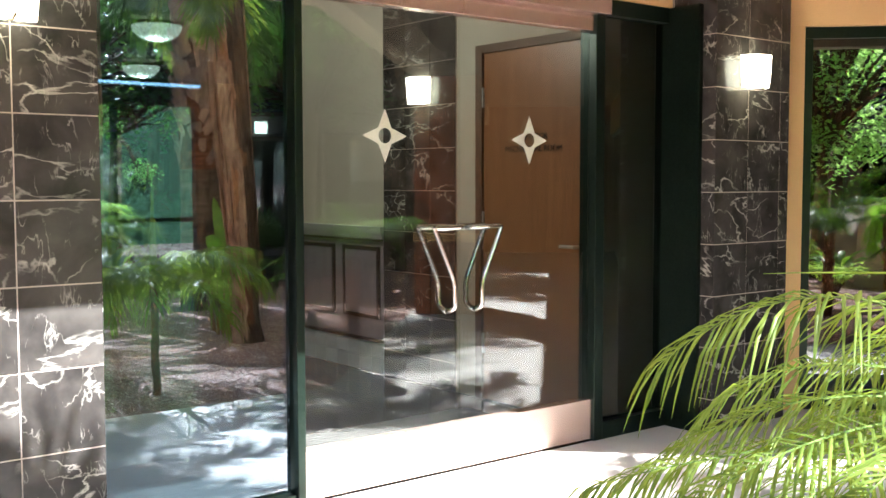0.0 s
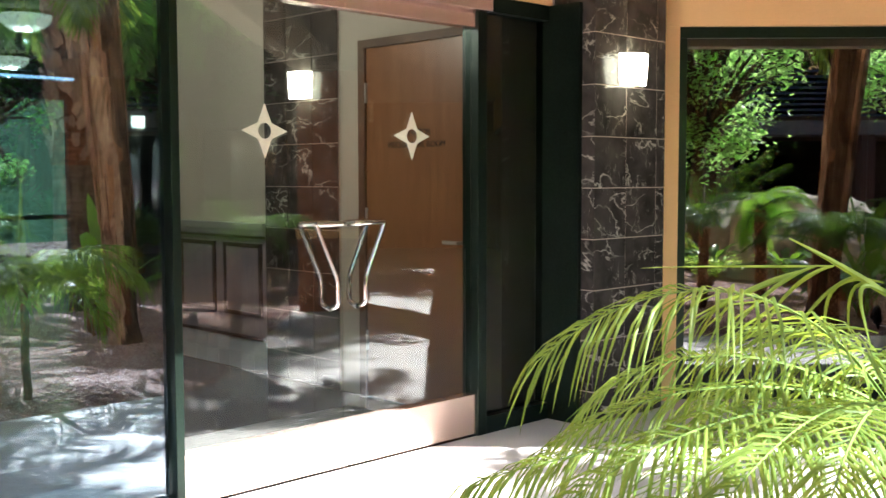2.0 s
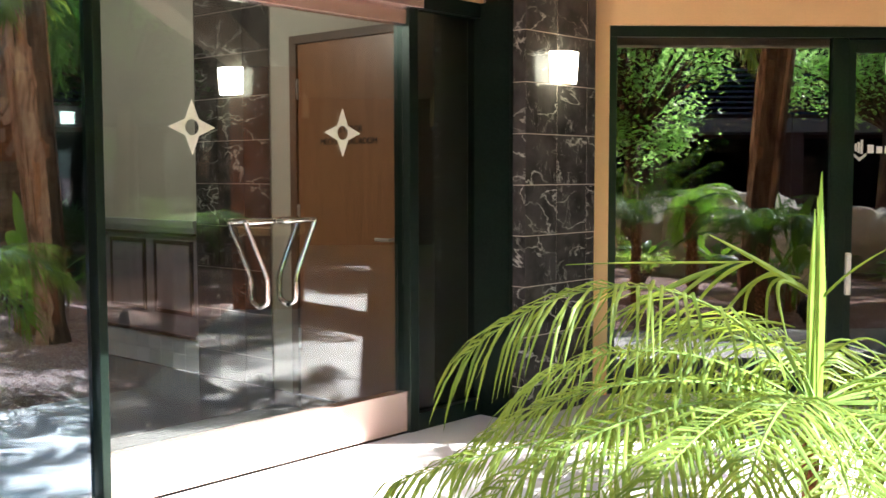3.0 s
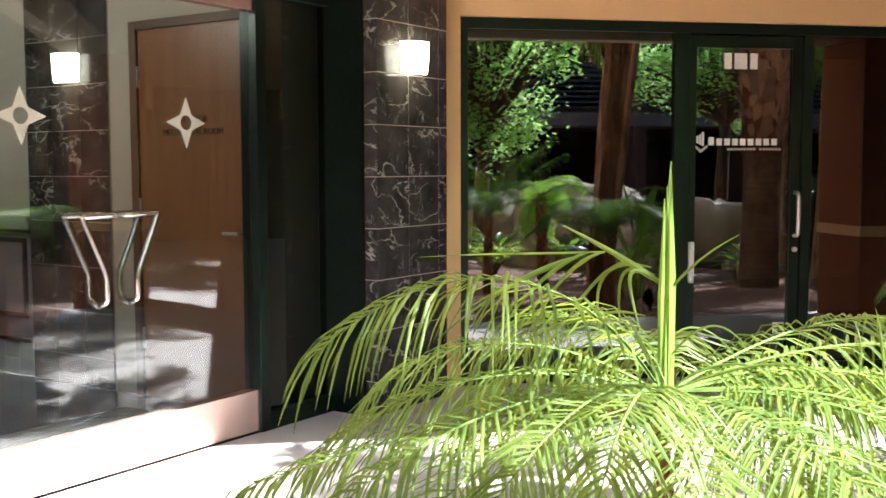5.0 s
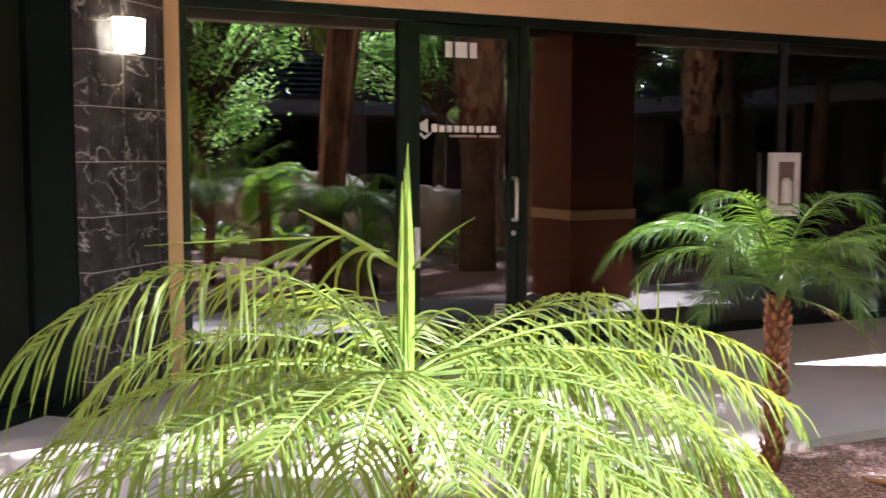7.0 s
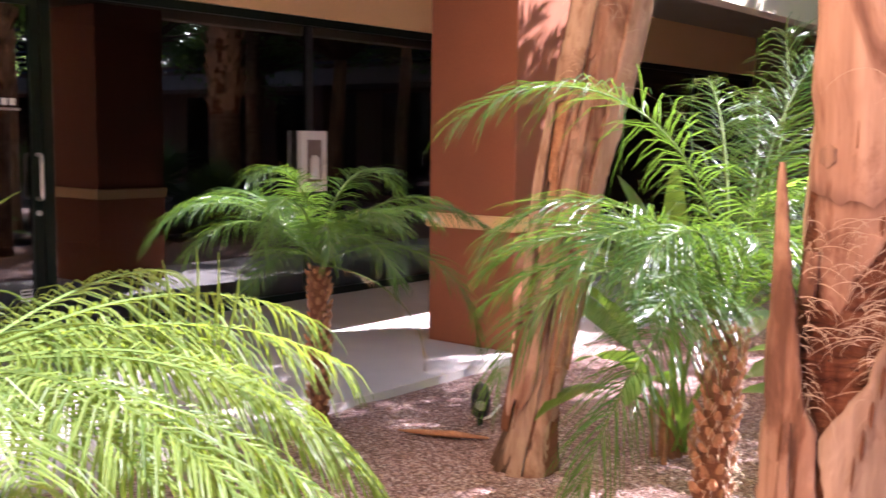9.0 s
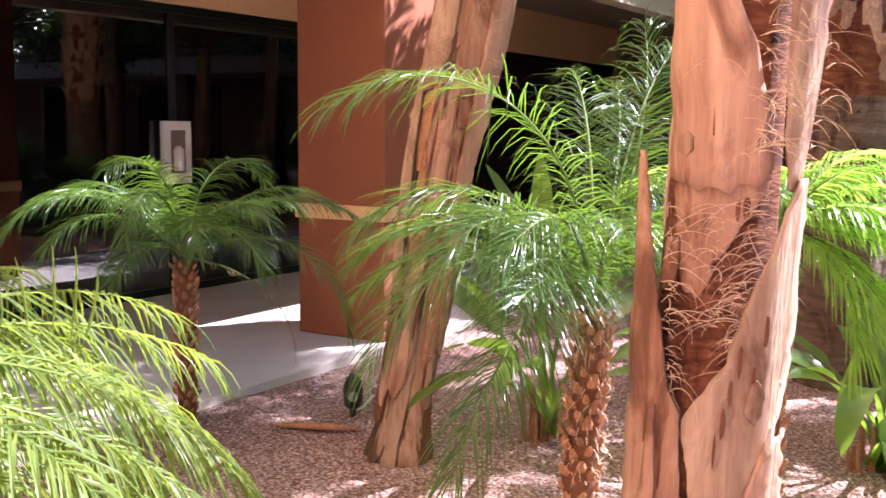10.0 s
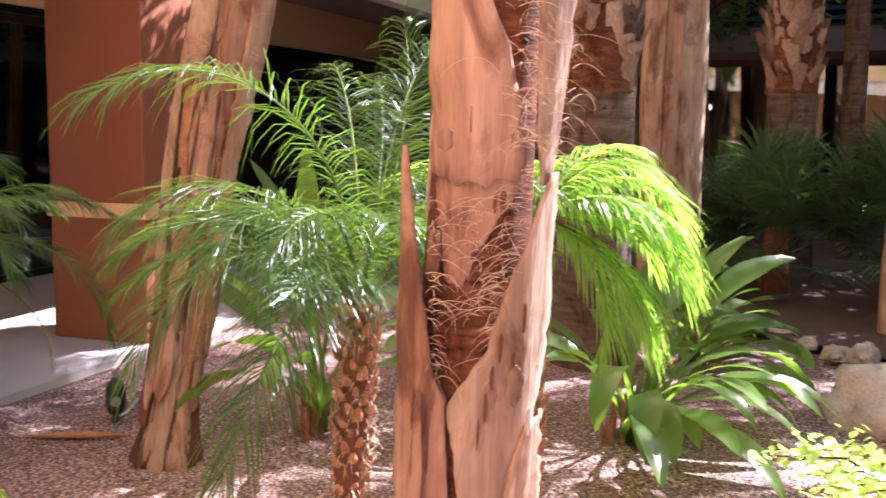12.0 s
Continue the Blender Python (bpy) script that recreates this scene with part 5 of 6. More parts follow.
face1 = CAMV - T1
lean = thing("palm_tree", T1, "leaning palm trunk with long tan husk strips", "palm", "husky palm trunks")
bm = bmesh.new()
zs = [-0.12, -0.02, 0.05, 0.12, 0.2] + [0.26 + 0.05 * i for i in range(66)]
rr = [0.140, 0.132, 0.115, 0.10, 0.094] + [0.095 + 0.026 * min(1.6, 0.05 * i) for i in range(66)]
lumpy_trunk(bm, [t1_axis(z) for z in zs], rr, 4.0, 110, 5, 0.14, 0.10)
# grey-brown core colour also holds the shade on the trunk's back
under(lean, bm, TREEBARK, "trunk", "brown trunk under the husks")
# pale strips carry sunlight in their colour; dark ones stand for shaded hollows
T1_PLATES = [
    (HUSK_PALE, [-0.02, 0.1, 0.3, 0.8, 1.2, 1.9, 3.2], [-0.105, -0.09, -0.09, -0.088, -0.095, -0.11, -0.12], [0.035, 0.03, 0.03, 0.045, 0.04, 0.05, 0.06], [0.130, 0.118, 0.112, 0.118, 0.126, 0.140, 0.155]),
    (HUSK_PALE, [-0.03, 0.1, 0.35, 0.62, 0.74], [-0.03, -0.02, -0.01, 0.012, 0.03], [0.085, 0.075, 0.07, 0.062, 0.05], [0.137, 0.123, 0.118, 0.124, 0.128]),
    (HUSK_PALE, [0.18, 0.5, 0.9, 1.3, 1.7, 2.6], [0.055, 0.052, 0.045, 0.04, 0.05, 0.06], [0.092, 0.105, 0.112, 0.120, 0.126, 0.13], [0.116, 0.122, 0.127, 0.136, 0.144, 0.15]),
    (HUSK, [0.78, 0.86, 1.1, 1.5, 2.2], [-0.02, -0.035, -0.03, -0.02, -0.01], [0.01, 0.055, 0.060, 0.064, 0.075], [0.122, 0.127, 0.132, 0.142, 0.150]),
    (HUSK_DARK, [0.55, 0.66, 0.76, 0.9], [0.03, 0.022, 0.02, 0.03], [0.055, 0.07, 0.072, 0.05], [0.125, 0.130, 0.131, 0.128]),
    (HUSK_DARK, [0.55, 0.9, 1.2, 1.6, 2.4], [-0.114, -0.116, -0.120, -0.127, -0.13], [-0.098, -0.098, -0.104, -0.116, -0.12], [0.122, 0.126, 0.132, 0.142, 0.150]),
    (CORE, [0.12, 0.4, 0.62, 0.75], [-0.116, -0.118, -0.118, -0.112], [-0.09, -0.08, -0.082, -0.09], [0.120, 0.121, 0.121, 0.118]),
    (CORE, [-0.05, 0.05, 0.13, 0.2], [0.07, 0.062, 0.07, 0.085], [0.135, 0.118, 0.108, 0.10], [0.142, 0.128, 0.118, 0.114]),
    (HUSK, [1.3, 1.6, 2.2, 3.0], [0.03, -0.01, -0.03, -0.03], [0.07, 0.12, 0.15, 0.15], [0.145, 0.158, 0.166, 0.17]),
]
for mat, zz, ll, rr_, ra in T1_PLATES:
    under(lean, husk_shell(rng, t1_axis, face1, zz, ll, rr_, ra, 0.008), mat, "husk", "long tan husk strip, dark where a hollow is shaded")
spans = [(1.4, 2.2, 0.08, 0.15, 0.5, 0.09), (1.4, 2.2, -0.06, 0.15, -0.5, 0.09), (0.3, 1.2, 0.05, 0.13, 0.3, 0.03)]
tagged(under(lean, fibres(rng, t1_axis, face1, spans, 240), FIBRE, "fibre", "pale curling husk fibres", False), kind="stuff")
# sliver standing off on the walkway side, wide boots flaring near the top
# the sliver's pale colour stands in for its sunlit edge
for mat, zz, ll, rr_, ra in (
        (HUSK_PALE, [0.62, 0.8, 1.1, 1.4, 1.62], [-0.122, -0.134, -0.150, -0.150, -0.138], [-0.108, -0.105, -0.118, -0.128, -0.130], [0.135, 0.145, 0.160, 0.160, 0.152]),
        (HUSK, [0.95, 1.1, 1.35, 1.6, 2.3], [0.06, 0.062, 0.070, 0.082, 0.10], [0.085, 0.120, 0.152, 0.178, 0.19], [0.150, 0.156, 0.168, 0.185, 0.20]),
        (HUSK_PALE, [1.45, 1.55, 1.75, 2.4], [-0.135, -0.14, -0.135, -0.12], [-0.09, -0.05, -0.04, -0.03], [0.150, 0.156, 0.164, 0.175]),
        (HUSK, [1.42, 1.5, 1.7, 2.4], [0.01, -0.01, 0.0, 0.0], [0.05, 0.09, 0.11, 0.11], [0.158, 0.164, 0.176, 0.19]),
        (HUSK_PALE, [-0.06, 0.02, 0.12, 0.34, 0.5], [-0.075, -0.06, -0.045, -0.03, -0.015], [-0.012, -0.012, -0.006, 0.004, 0.0], [0.150, 0.138, 0.126, 0.124, 0.122]),
        (HUSK, [-0.06, 0.02, 0.12, 0.3, 0.42], [-0.002, 0.0, 0.004, 0.014, 0.03], [0.08, 0.066, 0.055, 0.05, 0.04], [0.152, 0.140, 0.128, 0.124, 0.122])):
    under(lean, husk_shell(rng, t1_axis, face1, zz, ll, rr_, ra, 0.010), mat, "husk", "long tan husk strip, dark where a hollow is shaded")
# thin dark strips laid on the husks stand in for shaded clefts
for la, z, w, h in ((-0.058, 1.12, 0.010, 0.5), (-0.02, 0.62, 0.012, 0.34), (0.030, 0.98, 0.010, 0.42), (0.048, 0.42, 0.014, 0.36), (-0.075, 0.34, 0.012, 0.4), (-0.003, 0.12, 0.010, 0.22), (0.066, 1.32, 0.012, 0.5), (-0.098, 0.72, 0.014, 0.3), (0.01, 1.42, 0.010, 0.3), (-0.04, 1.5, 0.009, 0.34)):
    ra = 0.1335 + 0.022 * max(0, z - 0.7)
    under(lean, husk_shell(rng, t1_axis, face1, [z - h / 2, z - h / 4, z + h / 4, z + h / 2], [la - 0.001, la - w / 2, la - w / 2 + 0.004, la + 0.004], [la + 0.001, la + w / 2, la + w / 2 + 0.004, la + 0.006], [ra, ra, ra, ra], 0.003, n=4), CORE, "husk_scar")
# darker strips put the shade of the far side into colour
for turn in (168, 192):
    away = Matrix.Rotation(radians(turn), 3, "Z") @ face1
    for k in range(4):
        c = -0.05 + 0.033 * k
        z0 = rng.uniform(0.1, 0.6)
        under(lean, husk_shell(rng, t1_axis, away, [z0, z0 + 0.3, 1.6, 3.2], [c - 0.015, c - 0.03, c - 0.03, c - 0.03], [c + 0.015, c + 0.03, c + 0.034, c + 0.03], [0.120, 0.128 + 0.006 * (k % 2), 0.145, 0.16 + 0.008 * (k % 3)], 0.007, n=4), (HUSK_DARK, TREEBARK, OLDTRUNK)[(k + turn) % 3], "husk", "grey-brown husk strip toned dark for the shaded back")
scraps(lean, t1_axis, face1, 26, 0.128, (0.15, 2.2), rng)
# crown thickened on one side to shade the paving by the doors
palm_crown(lean, Vector((0.05, -0.62, 3.55)), 36, 1.2, 95, 22, PALMLEAF, 0.4, -35, ((80, 205),))


# ---- palms standing further back ----
def booted_palm(at, r, z_boot, height, seed, label, lean_=(0, 0), husk=False, crown=(16, 1.6)):
    rng = random.Random(seed)
    t = thing("palm_tree", at, label, "palm", "background palm trunks")
    bm = bmesh.new()
    zs = [-0.1 + 0.2 * i for i in range(int(height / 0.2) + 1)]
    lumpy_trunk(bm, [Vector((lean_[0] * z, lean_[1] * z, z)) for z in zs], [r * (1.12 - 0.1 * min(1, z)) for z in zs], seed, 26, 5 if husk else 3, 0.13 if husk else 0.05)
    part("trunk", bm, HUSK_PALE if husk else OLDTRUNK, t, smooth=True)
    if husk:
        def ax(z):
            return Vector((lean_[0] * z, lean_[1] * z, 0)) + Vector((0, 0, z))
        f = CAMV - Vector(at)
        for a, b in ((-0.95, -0.35), (-0.3, 0.25), (0.3, 0.85)):
            z0 = rng.uniform(0.1, 0.8)
            part("husk", husk_shell(rng, ax, f, [z0, z0 + 0.8, 1.6, height], [a * r, a * r, a * r, a * r * 0.9], [b * r * 0.6 + a * r * 0.4, b * r, b * r, b * r], [r * 1.06, r * 1.08, r * 1.14, r * 1.2]), rng.choice((HUSK, HUSK_PALE)), t)
    else:
        bm = bmesh.new()
        top = min(height, z_boot + 1.9)
        z_boot = min(z_boot, height - 0.3)
        top = max(top, z_boot + 0.3)
        zz = [z_boot - 0.02 + 0.15 * i for i in range(int((top - z_boot) / 0.15) + 2)]
        lumpy_trunk(bm, [Vector((lean_[0] * z, lean_[1] * z, z)) for z in zz], [r * 1.06 for z in zz], seed + 3, 20, 4, 0.10)
        part("fibre_sleeve", bm, FIBRE_CORE, t, "red-brown fibre matting", True)
        boots = []
        for j in range(5):
            bm = boxes((-0.095, 0.095, 0.0, 0.014, 0.0, 0.24), bevel=0.003)
            bmesh.ops.subdivide_edges(bm, edges=bm.edges, cuts=2, use_grid_fill=True)
            curl = rng.uniform(0.1, 0.5)
            tip = rng.uniform(0.5, 0.85)
            for v in bm.verts:
                h = max(0.0, v.co.z) / 0.24
                v.co.x *= 1 - tip * h
                v.co.x += 0.05 * rng.uniform(-1, 1) * h * 0.5 + (j - 2) * 0.018 * h
                v.co.y += h * h * 0.14 * curl + 0.035 * (v.co.x / 0.085) ** 2 * -1
                v.co.z += (rng.uniform(-0.03, 0.03) if h > 0.9 else 0) + 0.02 * noise.noise(v.co * 18)
            boots.append(mesh_of("leaf_boot", bm, BOOT))
        z, k = z_boot, 0
        while z < top:
            for j in range(7):
                a = 2 * math.pi * (j + 0.5 * (k % 2)) / 7 + rng.uniform(-0.3, 0.3)
                if rng.random() < 0.08:
                    continue
                o = part("leaf_boot", rng.choice(boots), BOOT, t)
                s = r / 0.21 * rng.uniform(0.75, 1.25)
                zj = z + rng.uniform(-0.05, 0.05)
                o.matrix_basis = Matrix.Translation((lean_[0] * zj + math.sin(-a) * r * 1.0, lean_[1] * zj + math.cos(a) * r * 1.0, zj)) @ pose(0, 0, 0, rng.uniform(-12, 4), rng.uniform(-20, 20), math.degrees(a)) @ Matrix.Diagonal((s, s, s * rng.uniform(0.8, 1.25), 1))
            z += 0.085 * r / 0.21
            k += 1
    # crown above the view, sized for the shade it should cast
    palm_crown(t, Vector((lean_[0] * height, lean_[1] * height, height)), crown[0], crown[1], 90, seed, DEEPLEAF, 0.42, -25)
    return t


booted_palm((0.56, -6.65, 0), 0.205, 1.50, 4.0, 31, "fan palm trunk with ringed grey base and red-brown leaf boots", crown=(9, 1.2))
husk_palm = booted_palm((1.10, -7.58, 0), 0.18, 1.5, 4.0, 32, "palm trunk wrapped in long tan husks", (0.02, -0.04), True, (32, 2.0))
# extra unseen fronds, added to shade the terracotta column
crown_rng = random.Random(78)
for k in range(14):
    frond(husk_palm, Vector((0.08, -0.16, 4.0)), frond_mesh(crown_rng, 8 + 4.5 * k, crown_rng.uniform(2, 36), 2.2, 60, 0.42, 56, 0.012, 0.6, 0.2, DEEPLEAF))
booted_palm((2.73, -10.27, 0), 0.21, 1.62, 4.5, 33, "far fan palm trunk with ragged leaf boots")
booted_palm((3.05, -11.4, 0), 0.11, 9.0, 4.0, 34, "slender grey trunk in the shade")
# palm out of direct view, set so its crown shades the gravel
booted_palm((0.10, -8.75, 0), 0.15, 1.5, 4.0, 35, "husk-wrapped palm among the boulders, placed to shade the gravel", (0.0, 0.0), True)


# ---- broad-leaved clump ----
def paddle_leaf(rng, az, el, stalk, blade, width, droop, fold=0.25):
    az, el, droop = radians(az), radians(el), radians(droop)
    out = Vector((math.cos(az), math.sin(az), 0))
    side = Vector((-math.sin(az), math.cos(az), 0))
    n = 18
    total = stalk + blade
    pts = [Vector((0, 0, 0))]
    tans = []
    for i in range(n):
        s = (i + 0.5) / n
        a = el - droop * s ** 1.6
        d = out * math.cos(a) + Vector((0, 0, math.sin(a)))
        tans.append(d)
        pts.append(pts[-1] + d * total / n)
    tans.append(tans[-1])
    verts, faces = [], []
    rows = []
    twist = rng.uniform(-0.5, 0.5)
    for i in range(n + 1):
        s = i / n * total
        d = tans[i]
        up = side.cross(d).normalized()
        if up.z < 0:
            up = -up
        if s < stalk:
            w = 0.011
            f = 0.4
        else:
            t = (s - stalk) / blade
            w = 0.009 + width * 0.5 * max(0.0, math.sin(math.pi * min(1, t) ** 0.85)) ** 0.6 * (1 - 0.1 * t) - 0.008 * t
            f = fold * 0.6
        sd = side * math.cos(twist * i / n) + up * math.sin(twist * i / n)
        b0 = len(verts)
        wav = 0.012 * noise.noise((i * 0.5, az * 3, 1))
        verts += [pts[i] - sd * w + up * (w * f + wav), pts[i] - sd * w * 0.5 + up * w * f * 0.35, pts[i], pts[i] + sd * w * 0.5 + up * w * f * 0.35, pts[i] + sd * w + up * (w * f - wav)]
        rows.append(b0)
    for a, b in zip(rows, rows[1:]):
        for k in range(4):
            faces.append((a + k, a + k + 1, b + k + 1, b + k))
    return raw_mesh("leaf", verts, faces, BROADLEAF, True)


def leaf_clump(name, at, leaves, label, category, seed):
    rng = random.Random(seed)
    t = thing(name, at, label, category)
    for k, (az, el, st, bl, w, dr) in enumerate(leaves):
        o = part("leaf", paddle_leaf(rng, az, el, st, bl, w, dr), BROADLEAF, t)
        o.location = (rng.uniform(-0.05, 0.05), rng.uniform(-0.05, 0.05), 0)
    bm = bmesh.new()
    for k in range(16):
        a = rng.uniform(0, 6.28)
        o = Vector((math.cos(a), math.sin(a), 0)) * rng.uniform(0.02, 0.16)
        tube(bm, [o + Vector((0, 0, -0.05)), o * 1.15 + Vector((0, 0, rng.uniform(0.08, 0.2)))], [0.016, 0.008], 6)
    part("stalk_base", bm, STUB, t, "brown dry stalk bases")
    return t


STRE = [(287, 68, 1.27, 65), (272, 61, 1.29, 63), (289, 71, 1.25, 93), (308, 65, 1.16, 65), (270, 58, 1.12, 95), (271, 45, 1.22, 92), (276, 43, 1.04, 85), (249, 47, 0.87, 109), (173, 42, 0.87, 76), (180, 35, 0.98, 85), (153, 37, 1.0, 81),
        (145, 63, 0.85, 143), (131, 71, 0.96, 144), (284, 59, 1.21, 106), (109, 63, 0.77, 68), (330, 78, 0.79, 37), (301, 65, 1.29, 69), (313, 79, 0.81, 62), (270, 51, 1.22, 99), (170, 52, 1.05, 77), (286, 54, 0.91, 97), (169, 54, 0.68, 103),
        (262, 38, 1.1, 80), (240, 44, 1.0, 95), (225, 52, 0.95, 108), (205, 46, 0.9, 96), (256, 56, 1.05, 110), (232, 64, 0.9, 125), (190, 60, 0.85, 120), (160, 55, 0.8, 120), (20, 65, 0.9, 90), (60, 68, 0.9, 100), (90, 70, 0.95, 120), (340, 60, 0.95, 80)]
STRE = [(a, e, ln * 0.5, ln * 0.5, (0.145 if a > 240 else 0.108) + 0.02 * math.sin(a * 1.7), dr) for a, e, ln, dr in STRE]
leaf_clump("bird_of_paradise", (-0.84, -5.88, -0.03), STRE, "clump of broad glossy bird-of-paradise leaves on gravel", "plant", 41)
BLADES = [(34, 86, 1.27, 40), (155, 85, 1.26, 10), (133, 57, 1.06, 66), (127, 86, 1.23, 83), (18, 58, 1.04, 76), (329, 73, 1.06, 132), (188, 60, 1.0, 56), (145, 58, 1.02, 88), (95, 72, 1.1, 60), (60, 70, 1.0, 60), (300, 60, 1.0, 70), (260, 60, 0.9, 90), (215, 55, 0.9, 90), (115, 50, 0.95, 90)]
BLADES = [(a, e, ln * 0.5, ln * 0.5, 0.12 + 0.015 * math.sin(a * 1.7), dr) for a, e, ln, dr in BLADES]
LOWS = [(a * 27.7 % 360, 42 + 9 * (a % 5), 0.30, 0.32, 0.09, 70 + 9 * (a % 4)) for a in range(26)]
for at, seed in (((0.25, -7.15, -0.03), 43), ((-2.35, -7.35, -0.03), 44), ((-3.4, -7.2, -0.03), 45)):
    leaf_clump("garden_plant", at, LOWS, "low dark glossy-leaved plant in front of the rockwork", "plant", seed)
leaf_clump("bird_of_paradise", (-0.1, -4.75, -0.03), BLADES, "upright bird-of-paradise leaves behind the leaning trunk", "plant", 42)


# ---- fan palms ----
def fan_mesh(rng, az, el, stalk, radius, spread=230, blades=26):
    az, el = radians(az), radians(el)
    d = Vector((math.cos(az) * math.cos(el), math.sin(az) * math.cos(el), math.sin(el)))
    side = Vector((-math.sin(az), math.cos(az), 0))
    up = d.cross(side) * -1
    if up.z < 0:
        up = -up
    verts, faces = [], []
    hub = d * stalk + Vector((0, 0, -0.08 * stalk))
    w = 0.008
    verts += [side * w, -side * w, hub + side * w * 0.6, hub - side * w * 0.6]
    faces.append((0, 1, 3, 2))
    for k in range(blades):
        a = radians(-spread / 2 + spread * k / (blades - 1))
        v = (d * math.cos(a) + side * math.sin(a) + up * rng.uniform(0.0, 0.22)).normalized()
        L = radius * (0.75 + 0.25 * math.cos(a)) * rng.uniform(0.9, 1.08)
        ww = v.cross(up).normalized() * 0.013
        g = Vector((0, 0, -1)) * L * rng.uniform(0.08, 0.3)
        b0 = len(verts)
        verts += [hub, hub + v * L * 0.5 - ww, hub + v * L * 0.5 + ww, hub + v * L + g]
        faces += [(b0, b0 + 1, b0 + 3, b0 + 2)]
    return raw_mesh("fan", verts, faces, FANLEAF)


def fan_palm(at, n, stalk, radius, height, seed):
    rng = random.Random(seed)
    t = thing("fan_palm", at, "dark green clump of fan palm in shade", "palm", "shaded fan palms")
    bm = bmesh.new()
    tube(bm, [(0, 0, -0.1), (0.01, 0, height * 0.5), (0, 0, height)], [0.13, 0.11, 0.08], 10)
    part("trunk", bm, CORE, t, smooth=True)
    for k in range(n):
        o = part("fan", fan_mesh(rng, 137.5 * k, rng.uniform(-15, 80), stalk * rng.uniform(0.7, 1.2), radius * rng.uniform(0.85, 1.15)), FANLEAF, t)
        o.location = (rng.uniform(-0.05, 0.05), rng.uniform(-0.05, 0.05), height * rng.uniform(0.5, 1.0))
    return t


fan_palm((1.75, -9.2, -0.03), 56, 0.55, 0.48, 0.55, 51)
fan_palm((0.85, -9.55, -0.03), 50, 0.55, 0.48, 0.60, 52)
fan_palm((2.7, -9.3, -0.03), 40, 0.45, 0.40, 0.40, 53)
fan_palm((0.15, -9.9, -0.03), 44, 0.50, 0.42, 0.5, 54)


# ---- shrub sprig, boulders, soil ----
def leafy(rng, verts, faces, centre, size, n, spread):
    for _ in range(n):
        p = Vector(centre) + Vector((rng.gauss(0, spread[0]), rng.gauss(0, spread[1]), rng.gauss(0, spread[2])))
        a = Vector((rng.uniform(-1, 1), rng.uniform(-1, 1), rng.uniform(-0.6, 0.6))).normalized()
        nrm = Vector((rng.uniform(-0.7, 0.7), rng.uniform(-0.7, 0.7), 1)).normalized()
        b = a.cross(nrm).normalized()
        L = size * rng.uniform(0.7, 1.3)
        w = L * 0.36
        b0 = len(verts)
        verts += [p, p + a * L * 0.45 + b * w, p + a * L + nrm * -L * 0.12, p + a * L * 0.45 - b * w]
        faces += [(b0, b0 + 1, b0 + 2), (b0, b0 + 2, b0 + 3)]


def round_leaves(rng, verts, faces, centre, size, n, spread):
    for _ in range(n):
        p = Vector(centre) + Vector((rng.gauss(0, spread), rng.gauss(0, spread), rng.gauss(0, spread)))
        a = Vector((rng.uniform(-1, 1), rng.uniform(-1, 1), rng.uniform(-0.3, 0.6))).normalized()
        nrm = Vector((rng.uniform(-0.8, 0.5), rng.uniform(-0.8, 0.5), 1)).normalized()
        b = a.cross(nrm).normalized()
        L = size * rng.uniform(0.6, 1.2)
        b0 = len(verts)
        verts += [p] + [p + a * L * f + b * L * w - nrm * L * d for f, w, d in ((0.22, 0.30, -0.03), (0.55, 0.40, -0.02), (0.85, 0.26, 0.05), (1.0, 0.0, 0.12), (0.85, -0.26, 0.05), (0.55, -0.40, -0.02), (0.22, -0.30, -0.03))] + [p + a * L * 0.5 + nrm * L * -0.05]
        faces += [(b0 + 8, b0 + k, b0 + (k + 1) % 8) for k in range(8)]


rng = random.Random(61)
sh = thing("shrub", (-2.56, -5.87, 0), "low spreading shrub with bright round sunlit leaves", "shrub")
verts, faces = [], []
bmt = bmesh.new()
for k in range(11):
    az = radians(20 + k * 13)
    L = rng.uniform(0.45, 0.75)
    d = Vector((math.cos(az), math.sin(az), 0))
    pts = [Vector((0, 0, -0.05)), d * L * 0.3 + Vector((0, 0, 0.22)), d * L * 0.65 + Vector((0, 0, 0.33)), d * L + Vector((0, 0, 0.30))]
    tube(bmt, pts, [0.008, 0.006, 0.004, 0.002], 5)
    for i in range(26):
        s = 0.25 + 0.75 * i / 25
        x = s * 3
        j = min(int(x), 2)
        round_leaves(rng, verts, faces, pts[j].lerp(pts[j + 1], x - j), 0.041, 4, 0.026)
tagged(part("foliage", raw_mesh("foliage", verts, faces, SHRUBLEAF), SHRUBLEAF, sh), kind="stuff")
part("stem", bmt, TREEBARK, sh)


def boulder(at, size, seed, label="weathered tan boulder beside the gravel", name="boulder", mat=None, flat=0.9):
    bm = bmesh.new()
    bmesh.ops.create_icosphere(bm, subdivisions=4, radius=1.0)
    for v in bm.verts:
        p = v.co.copy()
        f = 1 + 0.42 * noise.noise(p * 1.1 + Vector((seed * 3.1, 0, 0))) + 0.26 * noise.noise(p * 2.7 + Vector((0, seed, 0))) + 0.10 * noise.noise(p * 6)
        p.z = p.z if p.z < flat else flat + (p.z - flat) * 0.25
        v.co = Vector((p.x * size[0] * f, p.y * size[1] * f, max(-0.3, p.z) * size[2] * (1 + (f - 1) * 0.6)))
    o = solid(name, bm, mat or ROCK, label, "boulder", kind="thing", smooth=True, group="garden boulders")
    o.location = at
    return o


